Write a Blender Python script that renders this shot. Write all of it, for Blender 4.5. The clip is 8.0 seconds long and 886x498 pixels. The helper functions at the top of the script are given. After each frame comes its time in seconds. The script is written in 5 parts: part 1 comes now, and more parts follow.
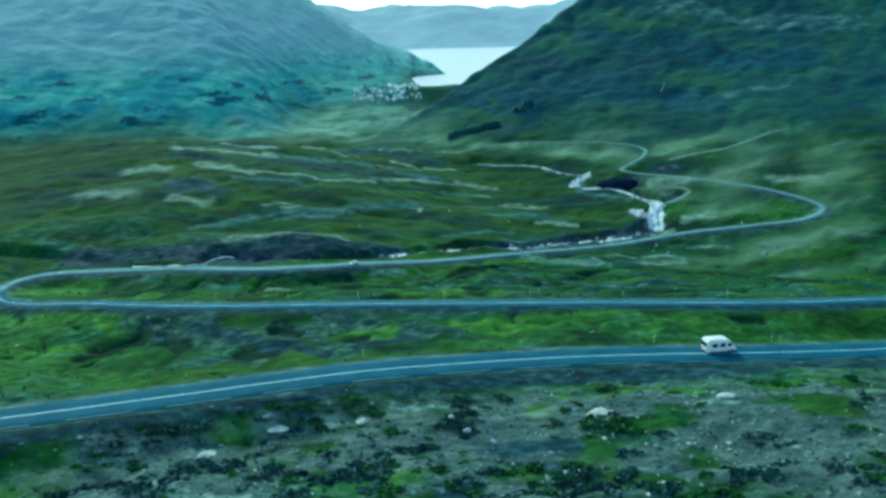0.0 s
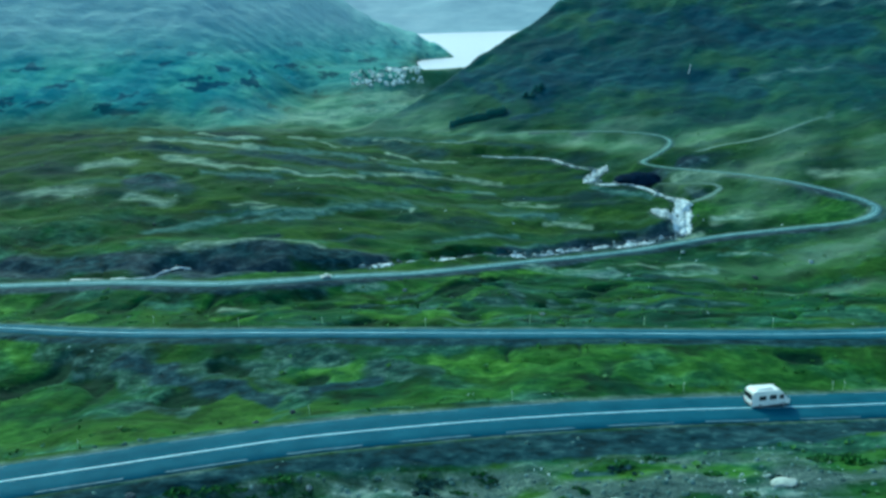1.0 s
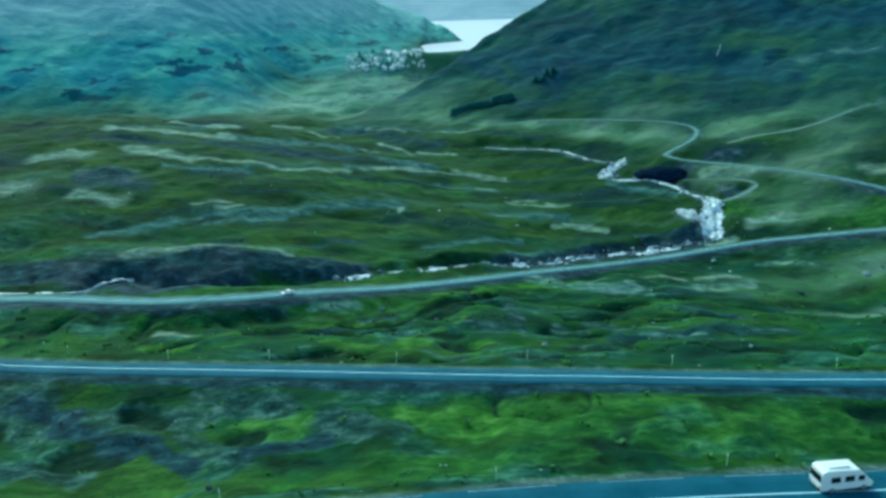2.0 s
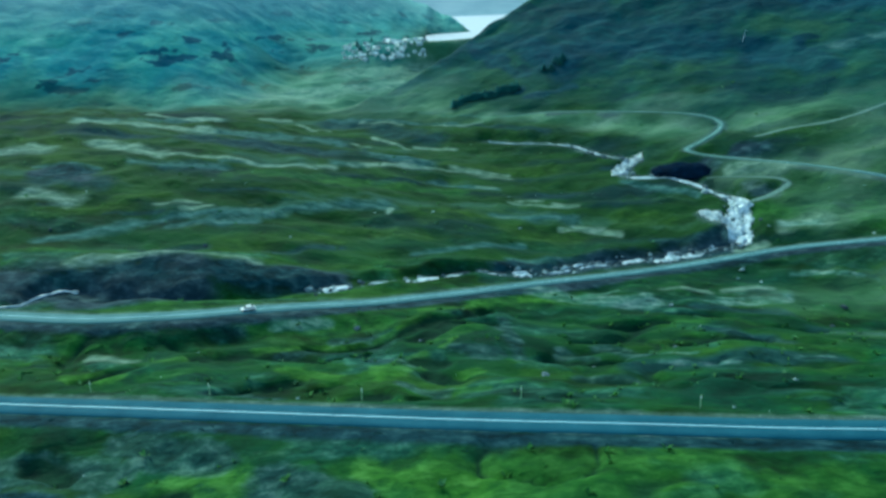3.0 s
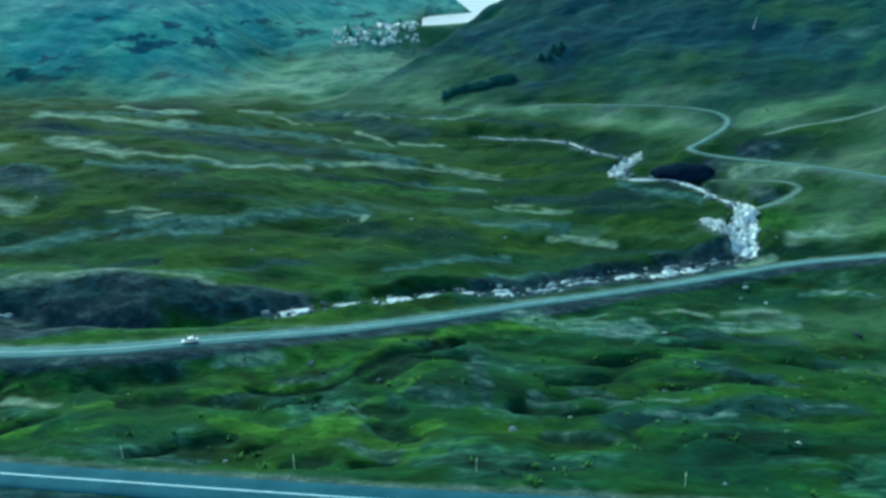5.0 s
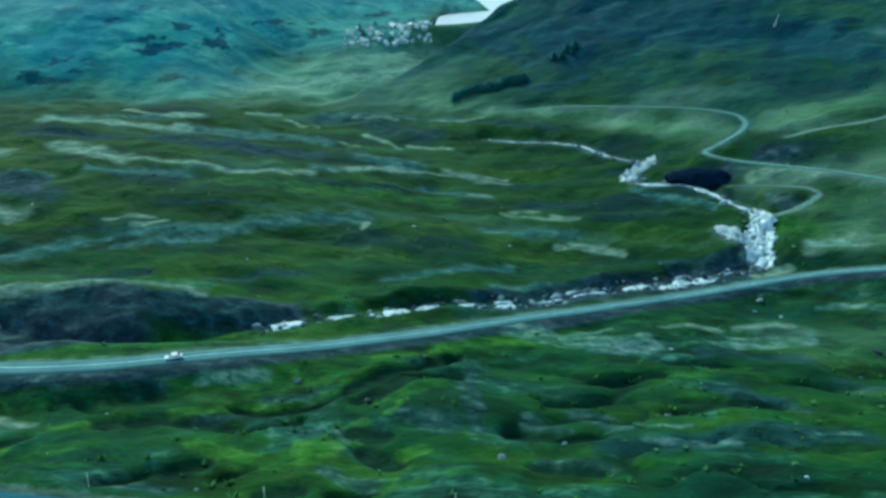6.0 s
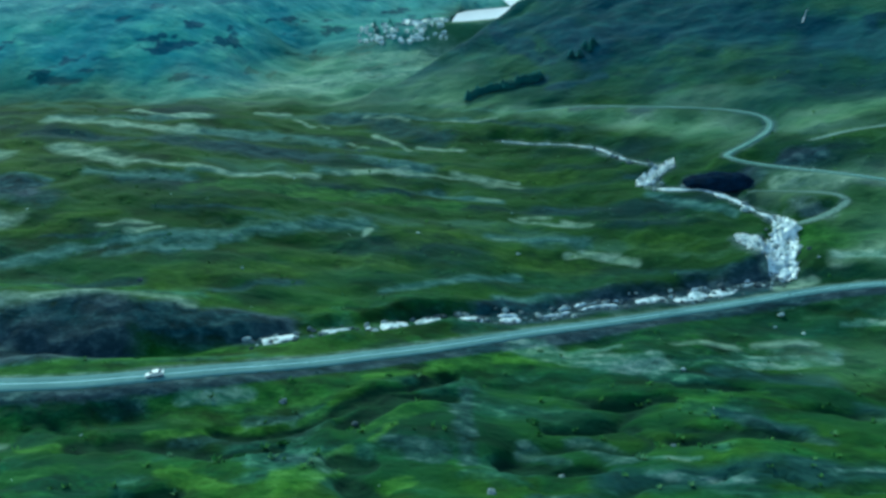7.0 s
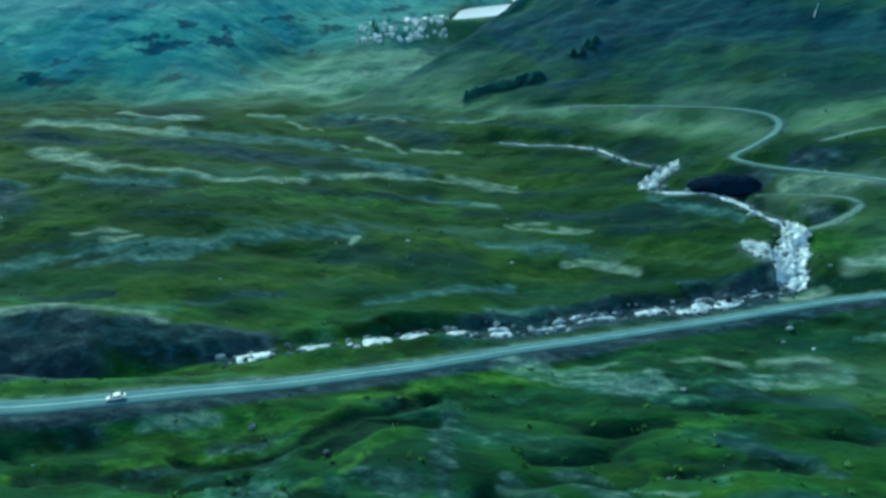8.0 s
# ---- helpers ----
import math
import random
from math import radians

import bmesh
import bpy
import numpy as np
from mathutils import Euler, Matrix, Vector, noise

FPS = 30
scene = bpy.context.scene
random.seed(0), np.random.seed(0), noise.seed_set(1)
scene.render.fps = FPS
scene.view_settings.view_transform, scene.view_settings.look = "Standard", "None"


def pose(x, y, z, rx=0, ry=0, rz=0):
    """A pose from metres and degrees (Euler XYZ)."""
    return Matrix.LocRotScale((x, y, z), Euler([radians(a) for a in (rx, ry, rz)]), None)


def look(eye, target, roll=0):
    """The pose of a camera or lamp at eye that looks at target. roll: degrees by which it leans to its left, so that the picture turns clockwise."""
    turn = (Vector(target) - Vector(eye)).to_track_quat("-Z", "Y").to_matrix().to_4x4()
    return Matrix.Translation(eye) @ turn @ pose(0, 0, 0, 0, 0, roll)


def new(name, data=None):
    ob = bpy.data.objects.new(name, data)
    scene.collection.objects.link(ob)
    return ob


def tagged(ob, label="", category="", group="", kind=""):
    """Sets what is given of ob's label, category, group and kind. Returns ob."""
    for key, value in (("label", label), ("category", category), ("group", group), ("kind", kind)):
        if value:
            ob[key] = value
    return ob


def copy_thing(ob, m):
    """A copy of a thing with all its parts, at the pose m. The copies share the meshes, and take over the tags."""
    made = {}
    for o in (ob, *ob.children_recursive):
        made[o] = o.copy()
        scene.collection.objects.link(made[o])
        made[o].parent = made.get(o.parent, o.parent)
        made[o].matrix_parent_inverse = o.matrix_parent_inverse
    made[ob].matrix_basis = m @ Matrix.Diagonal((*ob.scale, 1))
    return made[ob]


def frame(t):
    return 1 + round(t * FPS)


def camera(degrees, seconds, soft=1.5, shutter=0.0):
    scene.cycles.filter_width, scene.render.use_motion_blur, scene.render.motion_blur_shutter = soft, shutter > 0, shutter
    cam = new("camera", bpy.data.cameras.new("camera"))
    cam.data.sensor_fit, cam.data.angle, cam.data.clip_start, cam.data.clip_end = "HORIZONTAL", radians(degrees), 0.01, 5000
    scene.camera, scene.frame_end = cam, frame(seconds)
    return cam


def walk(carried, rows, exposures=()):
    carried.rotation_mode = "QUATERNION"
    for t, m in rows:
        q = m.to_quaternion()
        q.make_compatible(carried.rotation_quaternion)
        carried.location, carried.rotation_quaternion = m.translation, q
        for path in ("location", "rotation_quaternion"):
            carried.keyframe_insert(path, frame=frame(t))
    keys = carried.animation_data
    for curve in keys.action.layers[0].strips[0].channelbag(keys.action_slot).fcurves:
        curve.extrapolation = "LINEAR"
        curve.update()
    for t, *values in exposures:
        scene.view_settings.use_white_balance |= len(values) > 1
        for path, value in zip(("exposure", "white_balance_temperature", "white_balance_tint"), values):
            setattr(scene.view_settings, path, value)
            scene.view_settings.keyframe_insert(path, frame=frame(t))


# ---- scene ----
cam = camera(58.5, 8.0, soft=3.1)
walk(cam, [
    (0, look((-0.06, 5.14, 58.00), (4.81, 101.72, 32.56), -1.42)),
    (0.5, look((3.94, 19.01, 56.87), (7.48, 115.41, 30.55), -1.67)),
    (1, look((7.20, 31.57, 55.67), (9.61, 127.80, 28.58), -1.72)),
    (1.5, look((10.18, 42.94, 54.36), (11.47, 138.99, 26.57), -1.75)),
    (1.7, look((11.27, 47.88, 53.71), (12.22, 143.86, 25.67), -1.77)),
    (2.8, look((16.24, 72.17, 48.63), (14.84, 168.01, 20.11), -2.02)),
    (3, look((16.79, 73.28, 48.62), (15.28, 169.09, 20.02), -2.04)),
    (3.5, look((18.44, 76.83, 49.34), (16.43, 172.37, 19.86), -2.13)),
    (4, look((19.89, 80.23, 50.16), (17.57, 175.48, 19.80), -2.14)),
    (4.5, look((20.96, 83.47, 50.62), (18.61, 178.50, 19.58), -1.97)),
    (6, look((26.14, 90.69, 51.27), (19.97, 185.37, 19.69), -2.53)),
    (6.5, look((27.64, 93.74, 51.38), (19.64, 188.20, 19.55), -2.60)),
    (7, look((29.39, 96.69, 51.25), (19.84, 190.98, 19.33), -2.89)),
    (7.5, look((30.78, 99.79, 50.94), (20.34, 193.96, 18.97), -2.90)),
    (8, look((32.14, 103.21, 50.72), (21.09, 197.27, 18.64), -3.38)),
], exposures=((0, 1.30, 6210, -23), (3, 1.23, 6280, -23), (4.5, 1.18, 6340, -23), (7, 1.12, 6210, -23), (8, 1.12, 6210, -23)))

# ---- daylight: overcast sky, soft high sun from beyond the moor ----
world = bpy.data.worlds.new("overcast")
world.use_nodes = True
scene.world = world
sky = world.node_tree.nodes.new("ShaderNodeTexSky")
sky.sky_type = "NISHITA"
sky.sun_disc = False
SUN_UP, SUN_TURN = radians(42), radians(-35)
sky.sun_elevation, sky.sun_rotation = SUN_UP, SUN_TURN
sky.air_density, sky.dust_density, sky.ozone_density = 1.0, 0.7, 3.0
back = world.node_tree.nodes["Background"]
back.inputs["Strength"].default_value = 0.12
world.node_tree.links.new(sky.outputs["Color"], back.inputs["Color"])
sun_data = bpy.data.lights.new("sun", "SUN")
sun_data.energy, sun_data.angle, sun_data.color = 1.4, radians(10), (0.89, 1.0, 0.90)
sun = new("sun", sun_data)
sun_way = Vector((math.sin(SUN_TURN) * math.cos(SUN_UP), math.cos(SUN_TURN) * math.cos(SUN_UP), math.sin(SUN_UP)))
sun.matrix_world = look(sun_way * 300, (0, 0, 0))


# ---- materials ----
def material(name, rough=0.85, spec=0.3, metal=0.0):
    m = bpy.data.materials.new(name)
    m.use_nodes = True
    n, l = m.node_tree.nodes, m.node_tree.links
    p = n["Principled BSDF"]
    p.inputs["Roughness"].default_value, p.inputs["Metallic"].default_value = rough, metal
    p.inputs["Specular IOR Level"].default_value = spec
    return m, n, l, p


def noise_at(n, l, scale, detail=4.0, rough=0.6, stretch=(1, 1, 1), coords="Position"):
    if coords == "Position":
        source = n.new("ShaderNodeNewGeometry").outputs["Position"]
    else:
        source = n.new("ShaderNodeTexCoord").outputs[coords]
    mapping = n.new("ShaderNodeMapping")
    mapping.inputs["Scale"].default_value = stretch
    l.new(source, mapping.inputs["Vector"])
    tex = n.new("ShaderNodeTexNoise")
    tex.inputs["Scale"].default_value, tex.inputs["Detail"].default_value, tex.inputs["Roughness"].default_value = scale, detail, rough
    l.new(mapping.outputs["Vector"], tex.inputs["Vector"])
    return tex.outputs["Fac"]


def ramp(n, l, fac, stops):
    r = n.new("ShaderNodeValToRGB")
    while len(r.color_ramp.elements) < len(stops):
        r.color_ramp.elements.new(0.5)
    for e, (at, colour) in zip(r.color_ramp.elements, stops):
        e.position, e.color = at, (*colour, 1) if len(colour) == 3 else colour
    l.new(fac, r.inputs["Fac"])
    return r.outputs["Color"]


def mix(n, l, fac, a, b, kind="MIX"):
    m = n.new("ShaderNodeMix")
    m.data_type, m.blend_type = "RGBA", kind
    for value, slot in ((fac, m.inputs[0]), (a, m.inputs[6]), (b, m.inputs[7])):
        if isinstance(value, (int, float)):
            slot.default_value = value
        elif isinstance(value, tuple):
            slot.default_value = (*value, 1)
        else:
            l.new(value, slot)
    return m.outputs[2]


def sums(n, l, kind, a, b, clamp=False):
    m = n.new("ShaderNodeMath")
    m.operation, m.use_clamp = kind, clamp
    for value, slot in ((a, m.inputs[0]), (b, m.inputs[1])):
        if isinstance(value, (int, float)):
            slot.default_value = value
        else:
            l.new(value, slot)
    return m.outputs[0]


def bump(n, l, p, height, strength=0.5, distance=0.1):
    b = n.new("ShaderNodeBump")
    b.inputs["Strength"].default_value, b.inputs["Distance"].default_value = strength, distance
    l.new(height, b.inputs["Height"])
    l.new(b.outputs["Normal"], p.inputs["Normal"])


def plain(name, colour, rough=0.6, spec=0.3, metal=0.0, vary=0.25, scale=6.0):
    """One colour with grain and a little wear."""
    m, n, l, p = material(name, rough, spec, metal)
    grain = noise_at(n, l, scale, 5, 0.65, coords="Object")
    dark = tuple(c * (1 - vary) for c in colour)
    lite = tuple(min(1, c * (1 + vary * 0.5)) for c in colour)
    l.new(ramp(n, l, grain, ((0.3, dark), (0.7, lite))), p.inputs["Base Color"])
    bump(n, l, p, grain, 0.2, 0.02)
    return m


def warped_place(n, l, scale, amount):
    """World position pushed about by noise, for ragged patch edges."""
    here = n.new("ShaderNodeNewGeometry").outputs["Position"]
    push = n.new("ShaderNodeTexNoise")
    push.inputs["Scale"].default_value, push.inputs["Detail"].default_value = scale, 1.5
    l.new(here, push.inputs["Vector"])
    centred, sized, moved = (n.new("ShaderNodeVectorMath") for _ in range(3))
    centred.operation, sized.operation, moved.operation = "SUBTRACT", "SCALE", "ADD"
    l.new(push.outputs["Color"], centred.inputs[0])
    centred.inputs[1].default_value = (0.5, 0.5, 0.5)
    l.new(centred.outputs[0], sized.inputs[0])
    sized.inputs["Scale"].default_value = amount
    l.new(here, moved.inputs[0])
    l.new(sized.outputs[0], moved.inputs[1])
    return moved.outputs[0]


def noise_on(n, l, vector, scale, detail=4.0, rough=0.6, stretch=(1, 1, 1), shift=0.0):
    mapping = n.new("ShaderNodeMapping")
    mapping.inputs["Scale"].default_value = stretch
    mapping.inputs["Location"].default_value = (shift, shift * 0.7, 0)
    l.new(vector, mapping.inputs["Vector"])
    tex = n.new("ShaderNodeTexNoise")
    tex.inputs["Scale"].default_value, tex.inputs["Detail"].default_value, tex.inputs["Roughness"].default_value = scale, detail, rough
    l.new(mapping.outputs["Vector"], tex.inputs["Vector"])
    return tex.outputs["Fac"]


def step_of(n, l, fac, lo, hi, top=1.0):
    return ramp(n, l, fac, ((lo, (0, 0, 0)), (hi, (top, top, top))))


def attribute_parts(n, l, name):
    a = n.new("ShaderNodeAttribute")
    a.attribute_name = name
    c = n.new("ShaderNodeSeparateColor")
    l.new(a.outputs["Color"], c.inputs["Color"])
    return c.outputs["Red"], c.outputs["Green"], c.outputs["Blue"], a.outputs["Alpha"]


def ground_material():
    m, n, l, p = material("moor_ground", 0.95, 0.12)
    straw_at, heath_shade_at, bare_at, _ = attribute_parts(n, l, "cover")
    left_at, right_at, lime_at, hollow_shade_at = attribute_parts(n, l, "zones")
    grey_at, glow_at, pale_at, hay_haze_at = attribute_parts(n, l, "patches")
    blue_at, olive_at, navy_at, moss_at = attribute_parts(n, l, "bands")
    here = warped_place(n, l, 0.35, 2.6)
    broad = noise_on(n, l, here, 0.045, 4, 0.6, (0.9, 1.2, 1))
    patch = noise_on(n, l, here, 0.10, 3, 0.55, (0.6, 1.25, 1), 31.0)
    clump = noise_on(n, l, here, 0.18, 3.5, 0.5, (0.5, 1.25, 1), 7.0)
    near_here = warped_place(n, l, 0.9, 0.7)
    fine = noise_on(n, l, near_here, 0.66, 4.5, 0.6, (0.65, 1.2, 1), 3.0)
    tuft = noise_on(n, l, near_here, 2.1, 3, 0.6, (0.8, 1.1, 1), 9.0)
    grain = noise_at(n, l, 4.0, 5, 0.75)
    # grass of three greens
    base = ramp(n, l, broad, ((0.36, (0.006, 0.042, 0.021)), (0.46, (0.011, 0.056, 0.014)), (0.54, (0.020, 0.068, 0.010)), (0.64, (0.031, 0.086, 0.014))))
    sedge = ramp(n, l, fine, ((0.34, (0.007, 0.044, 0.034)), (0.5, (0.018, 0.074, 0.052)), (0.66, (0.050, 0.130, 0.092))))
    base = mix(n, l, step_of(n, l, patch, 0.52, 0.60, 0.8), base, sedge)
    bright = noise_on(n, l, here, 0.16, 4, 0.6, (0.8, 1.2, 1), 57.0)
    base = mix(n, l, step_of(n, l, bright, 0.58, 0.70, 0.35), base, (0.048, 0.185, 0.026))
    # the open moor beyond the stream: olive, with dark heath
    place = n.new("ShaderNodeSeparateXYZ")
    l.new(n.new("ShaderNodeNewGeometry").outputs["Position"], place.inputs["Vector"])
    upper = sums(n, l, "MULTIPLY", sums(n, l, "SUBTRACT", place.outputs["Y"], 186.0), 0.03, True)
    long_patch = noise_on(n, l, here, 0.085, 3.5, 0.55, (0.32, 1.25, 1), 11.0)
    fen = ramp(n, l, long_patch, ((0.36, (0.005, 0.029, 0.027)), (0.44, (0.007, 0.037, 0.018)), (0.51, (0.012, 0.047, 0.012)), (0.59, (0.020, 0.062, 0.014)), (0.68, (0.037, 0.092, 0.056))))
    base = mix(n, l, upper, base, fen)
    # hollows darkened and tops lightened in the colour like shading, then tufts
    hollow = ramp(n, l, clump, ((0.30, (0.14, 0.22, 0.24)), (0.40, (0.52, 0.60, 0.60)), (0.48, (0.96, 0.97, 0.97)), (0.60, (1.2, 1.18, 1.12)), (0.72, (1.9, 1.7, 1.6))))
    near = sums(n, l, "SUBTRACT", 1.0, sums(n, l, "MULTIPLY", upper, 0.5))
    base = mix(n, l, sums(n, l, "MULTIPLY", near, 0.85), base, hollow, "MULTIPLY")
    base = mix(n, l, sums(n, l, "MULTIPLY", near, 0.45), base, ramp(n, l, tuft, ((0.32, (0.45, 0.52, 0.55)), (0.46, (0.92, 0.94, 0.95)), (0.56, (1.08, 1.06, 1.06)), (0.68, (1.6, 1.45, 1.45)))), "MULTIPLY")
    base = mix(n, l, sums(n, l, "MULTIPLY", near, 0.55), base, ramp(n, l, fine, ((0.32, (0.30, 0.38, 0.42)), (0.44, (0.85, 0.88, 0.90)), (0.56, (1.1, 1.08, 1.08)), (0.68, (1.9, 1.7, 1.7)))), "MULTIPLY")
    ragged = sums(n, l, "MULTIPLY", sums(n, l, "SUBTRACT", sums(n, l, "ADD", sums(n, l, "MULTIPLY", fine, 0.45), sums(n, l, "MULTIPLY", clump, 0.55)), 0.5), 4.2)

    def mask(value, amount=1.0, sharp=1.9):
        return sums(n, l, "ADD", sums(n, l, "SUBTRACT", sums(n, l, "MULTIPLY", value, sharp), 0.40 * sharp - 0.2), sums(n, l, "MULTIPLY", ragged, amount), True)

    def laid(base, value, amount, colour, most=0.9, sharp=1.9):
        gate = sums(n, l, "MULTIPLY", mask(value, amount, sharp), sums(n, l, "MULTIPLY", value, 2.0 if sharp < 1.5 else 4.0, True), True)
        return mix(n, l, sums(n, l, "MULTIPLY", gate, most), base, colour)

    base = laid(base, moss_at, 0.35, ramp(n, l, clump, ((0.34, (0.005, 0.036, 0.016)), (0.5, (0.009, 0.050, 0.016)), (0.66, (0.018, 0.070, 0.014)))), 0.72, 1.3)
    base = laid(base, olive_at, 0.5, ramp(n, l, fine, ((0.34, (0.022, 0.060, 0.008)), (0.5, (0.038, 0.090, 0.010)), (0.66, (0.062, 0.130, 0.018)))), 0.5, 1.3)
    base = laid(base, navy_at, 0.4, ramp(n, l, fine, ((0.34, (0.004, 0.024, 0.034)), (0.5, (0.009, 0.040, 0.052)), (0.66, (0.022, 0.066, 0.076)))), 0.75, 1.3)
    base = laid(base, blue_at, 0.45, ramp(n, l, fine, ((0.34, (0.022, 0.076, 0.074)), (0.5, (0.046, 0.122, 0.116)), (0.66, (0.105, 0.200, 0.188)))), 0.75, 1.3)
    lime = ramp(n, l, fine, ((0.34, (0.012, 0.064, 0.012)), (0.5, (0.030, 0.112, 0.015)), (0.66, (0.070, 0.190, 0.036))))
    base = laid(base, lime_at, 0.9, lime, 0.5)
    glow = ramp(n, l, fine, ((0.34, (0.026, 0.105, 0.012)), (0.5, (0.066, 0.180, 0.018)), (0.66, (0.130, 0.285, 0.050))))
    base = laid(base, glow_at, 1.1, glow, 0.48)
    stony = ramp(n, l, fine, ((0.36, (0.004, 0.020, 0.025)), (0.46, (0.014, 0.044, 0.046)), (0.55, (0.030, 0.076, 0.072)), (0.68, (0.110, 0.180, 0.165))))
    base = laid(base, grey_at, 1.3, stony, 0.7)
    # dark ditches, and shade painted into the peat creases
    gully = ramp(n, l, fine, ((0.35, (0.002, 0.016, 0.010)), (0.7, (0.009, 0.042, 0.018))))
    base = laid(base, hollow_shade_at, 0.4, gully, 0.95, 2.4)
    heath = ramp(n, l, fine, ((0.36, (0.002, 0.014, 0.020)), (0.46, (0.006, 0.028, 0.040)), (0.55, (0.013, 0.046, 0.060)), (0.66, (0.034, 0.080, 0.092))))
    heath = mix(n, l, sums(n, l, "MULTIPLY", step_of(n, l, patch, 0.38, 0.50, 0.75), sums(n, l, "MULTIPLY", sums(n, l, "SUBTRACT", place.outputs["Y"], 158.0), 0.08, True)), heath, ramp(n, l, fine, ((0.34, (0.010, 0.024, 0.038)), (0.5, (0.026, 0.044, 0.062)), (0.66, (0.062, 0.092, 0.108)))))
    base = laid(base, heath_shade_at, 0.7, heath, 0.94)
    straw = ramp(n, l, fine, ((0.30, (0.085, 0.155, 0.110)), (0.44, (0.160, 0.250, 0.185)), (0.56, (0.240, 0.335, 0.250)), (0.70, (0.370, 0.465, 0.370))))
    # hay, paled further by the valley floor's haze put into its colour
    hay = ramp(n, l, patch, ((0.36, (0.052, 0.132, 0.068)), (0.5, (0.110, 0.210, 0.118)), (0.64, (0.205, 0.310, 0.210))))
    base = mix(n, l, sums(n, l, "MULTIPLY", hay_haze_at, 0.85), base, hay)
    base = laid(base, straw_at, 0.3, straw, 0.75, 1.3)
    stone = ramp(n, l, grain, ((0.32, (0.020, 0.046, 0.048)), (0.46, (0.052, 0.092, 0.088)), (0.58, (0.088, 0.136, 0.126)), (0.72, (0.210, 0.275, 0.250))))
    stone = mix(n, l, 0.85, stone, ramp(n, l, fine, ((0.34, (0.32, 0.37, 0.43)), (0.45, (0.80, 0.82, 0.86)), (0.56, (1.05, 1.0, 1.0)), (0.68, (1.9, 1.7, 1.6)))), "MULTIPLY")
    base = laid(base, bare_at, 1.0, stone, 0.9)
    base = laid(base, pale_at, 0.8, ramp(n, l, fine, ((0.36, (0.037, 0.110, 0.085)), (0.5, (0.102, 0.215, 0.180)), (0.64, (0.270, 0.370, 0.330)))), 0.5, 1.3)
    # hillside grass with dark ledges; left slope paled by haze painted into its colour
    slope = warped_place(n, l, 0.14, 6.0)
    crag = noise_on(n, l, slope, 0.05, 4, 0.55, (1, 1, 1.4))
    ledge = noise_on(n, l, slope, 0.13, 4, 0.55, (0.5, 0.5, 1.9), 17.0)
    shelf = noise_on(n, l, warped_place(n, l, 0.3, 2.5), 0.20, 3, 0.5, (0.42, 0.42, 1.5), 71.0)
    chip = noise_on(n, l, slope, 0.36, 4, 0.55, (0.5, 0.5, 1.6), 5.0)
    # bluish base tones of the left hill already hold some distance haze
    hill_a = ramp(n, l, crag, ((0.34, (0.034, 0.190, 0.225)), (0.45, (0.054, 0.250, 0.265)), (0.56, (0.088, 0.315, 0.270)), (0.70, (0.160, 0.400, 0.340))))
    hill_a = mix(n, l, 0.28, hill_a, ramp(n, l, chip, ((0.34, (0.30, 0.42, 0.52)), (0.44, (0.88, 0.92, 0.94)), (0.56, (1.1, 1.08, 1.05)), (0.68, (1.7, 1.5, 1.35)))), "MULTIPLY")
    # paler with distance: more haze in the base colour
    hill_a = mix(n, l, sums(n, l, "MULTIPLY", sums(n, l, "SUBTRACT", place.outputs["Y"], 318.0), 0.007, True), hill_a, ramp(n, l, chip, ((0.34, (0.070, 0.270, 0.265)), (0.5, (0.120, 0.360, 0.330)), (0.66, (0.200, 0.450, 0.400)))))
    # paler with height: haze blended into the upper slope's colour
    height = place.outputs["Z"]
    haze = sums(n, l, "ADD", sums(n, l, "MULTIPLY", sums(n, l, "SUBTRACT", height, 45.0), 0.060), sums(n, l, "SUBTRACT", sums(n, l, "MULTIPLY", crag, 0.9), 0.45), True)
    marks = sums(n, l, "MULTIPLY", ramp(n, l, shelf, ((0.365, (0.92, 0.92, 0.92)), (0.40, (0, 0, 0)))), sums(n, l, "SUBTRACT", 1.0, sums(n, l, "MULTIPLY", haze, 1.6, True)))
    hill_a = mix(n, l, sums(n, l, "MULTIPLY", ramp(n, l, ledge, ((0.38, (0.6, 0.6, 0.6)), (0.46, (0, 0, 0)))), sums(n, l, "SUBTRACT", 1.0, haze)), hill_a, (0.026, 0.165, 0.215))
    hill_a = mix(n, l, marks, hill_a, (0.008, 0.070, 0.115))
    hill_a = mix(n, l, sums(n, l, "MULTIPLY", haze, 0.85), hill_a, (0.225, 0.365, 0.410))
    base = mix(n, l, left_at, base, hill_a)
    hill_b = ramp(n, l, crag, ((0.36, (0.005, 0.038, 0.054)), (0.46, (0.009, 0.056, 0.062)), (0.54, (0.015, 0.070, 0.058)), (0.62, (0.023, 0.080, 0.050)), (0.72, (0.036, 0.100, 0.062))))
    hill_b = mix(n, l, 0.32, hill_b, ramp(n, l, chip, ((0.34, (0.350, 0.460, 0.580)), (0.46, (0.880, 0.920, 0.950)), (0.55, (1.1, 1.08, 1.05)), (0.64, (2.2, 1.9, 1.8)))), "MULTIPLY")
    hill_b = mix(n, l, ramp(n, l, ledge, ((0.36, (0.6, 0.6, 0.6)), (0.46, (0, 0, 0)))), hill_b, (0.006, 0.046, 0.068))
    hill_b = mix(n, l, ramp(n, l, shelf, ((0.33, (0.8, 0.8, 0.8)), (0.38, (0, 0, 0)))), hill_b, (0.004, 0.034, 0.054))
    base = mix(n, l, right_at, base, hill_b)
    crowberry = ramp(n, l, chip, ((0.35, (0.003, 0.034, 0.060)), (0.65, (0.010, 0.062, 0.086))))
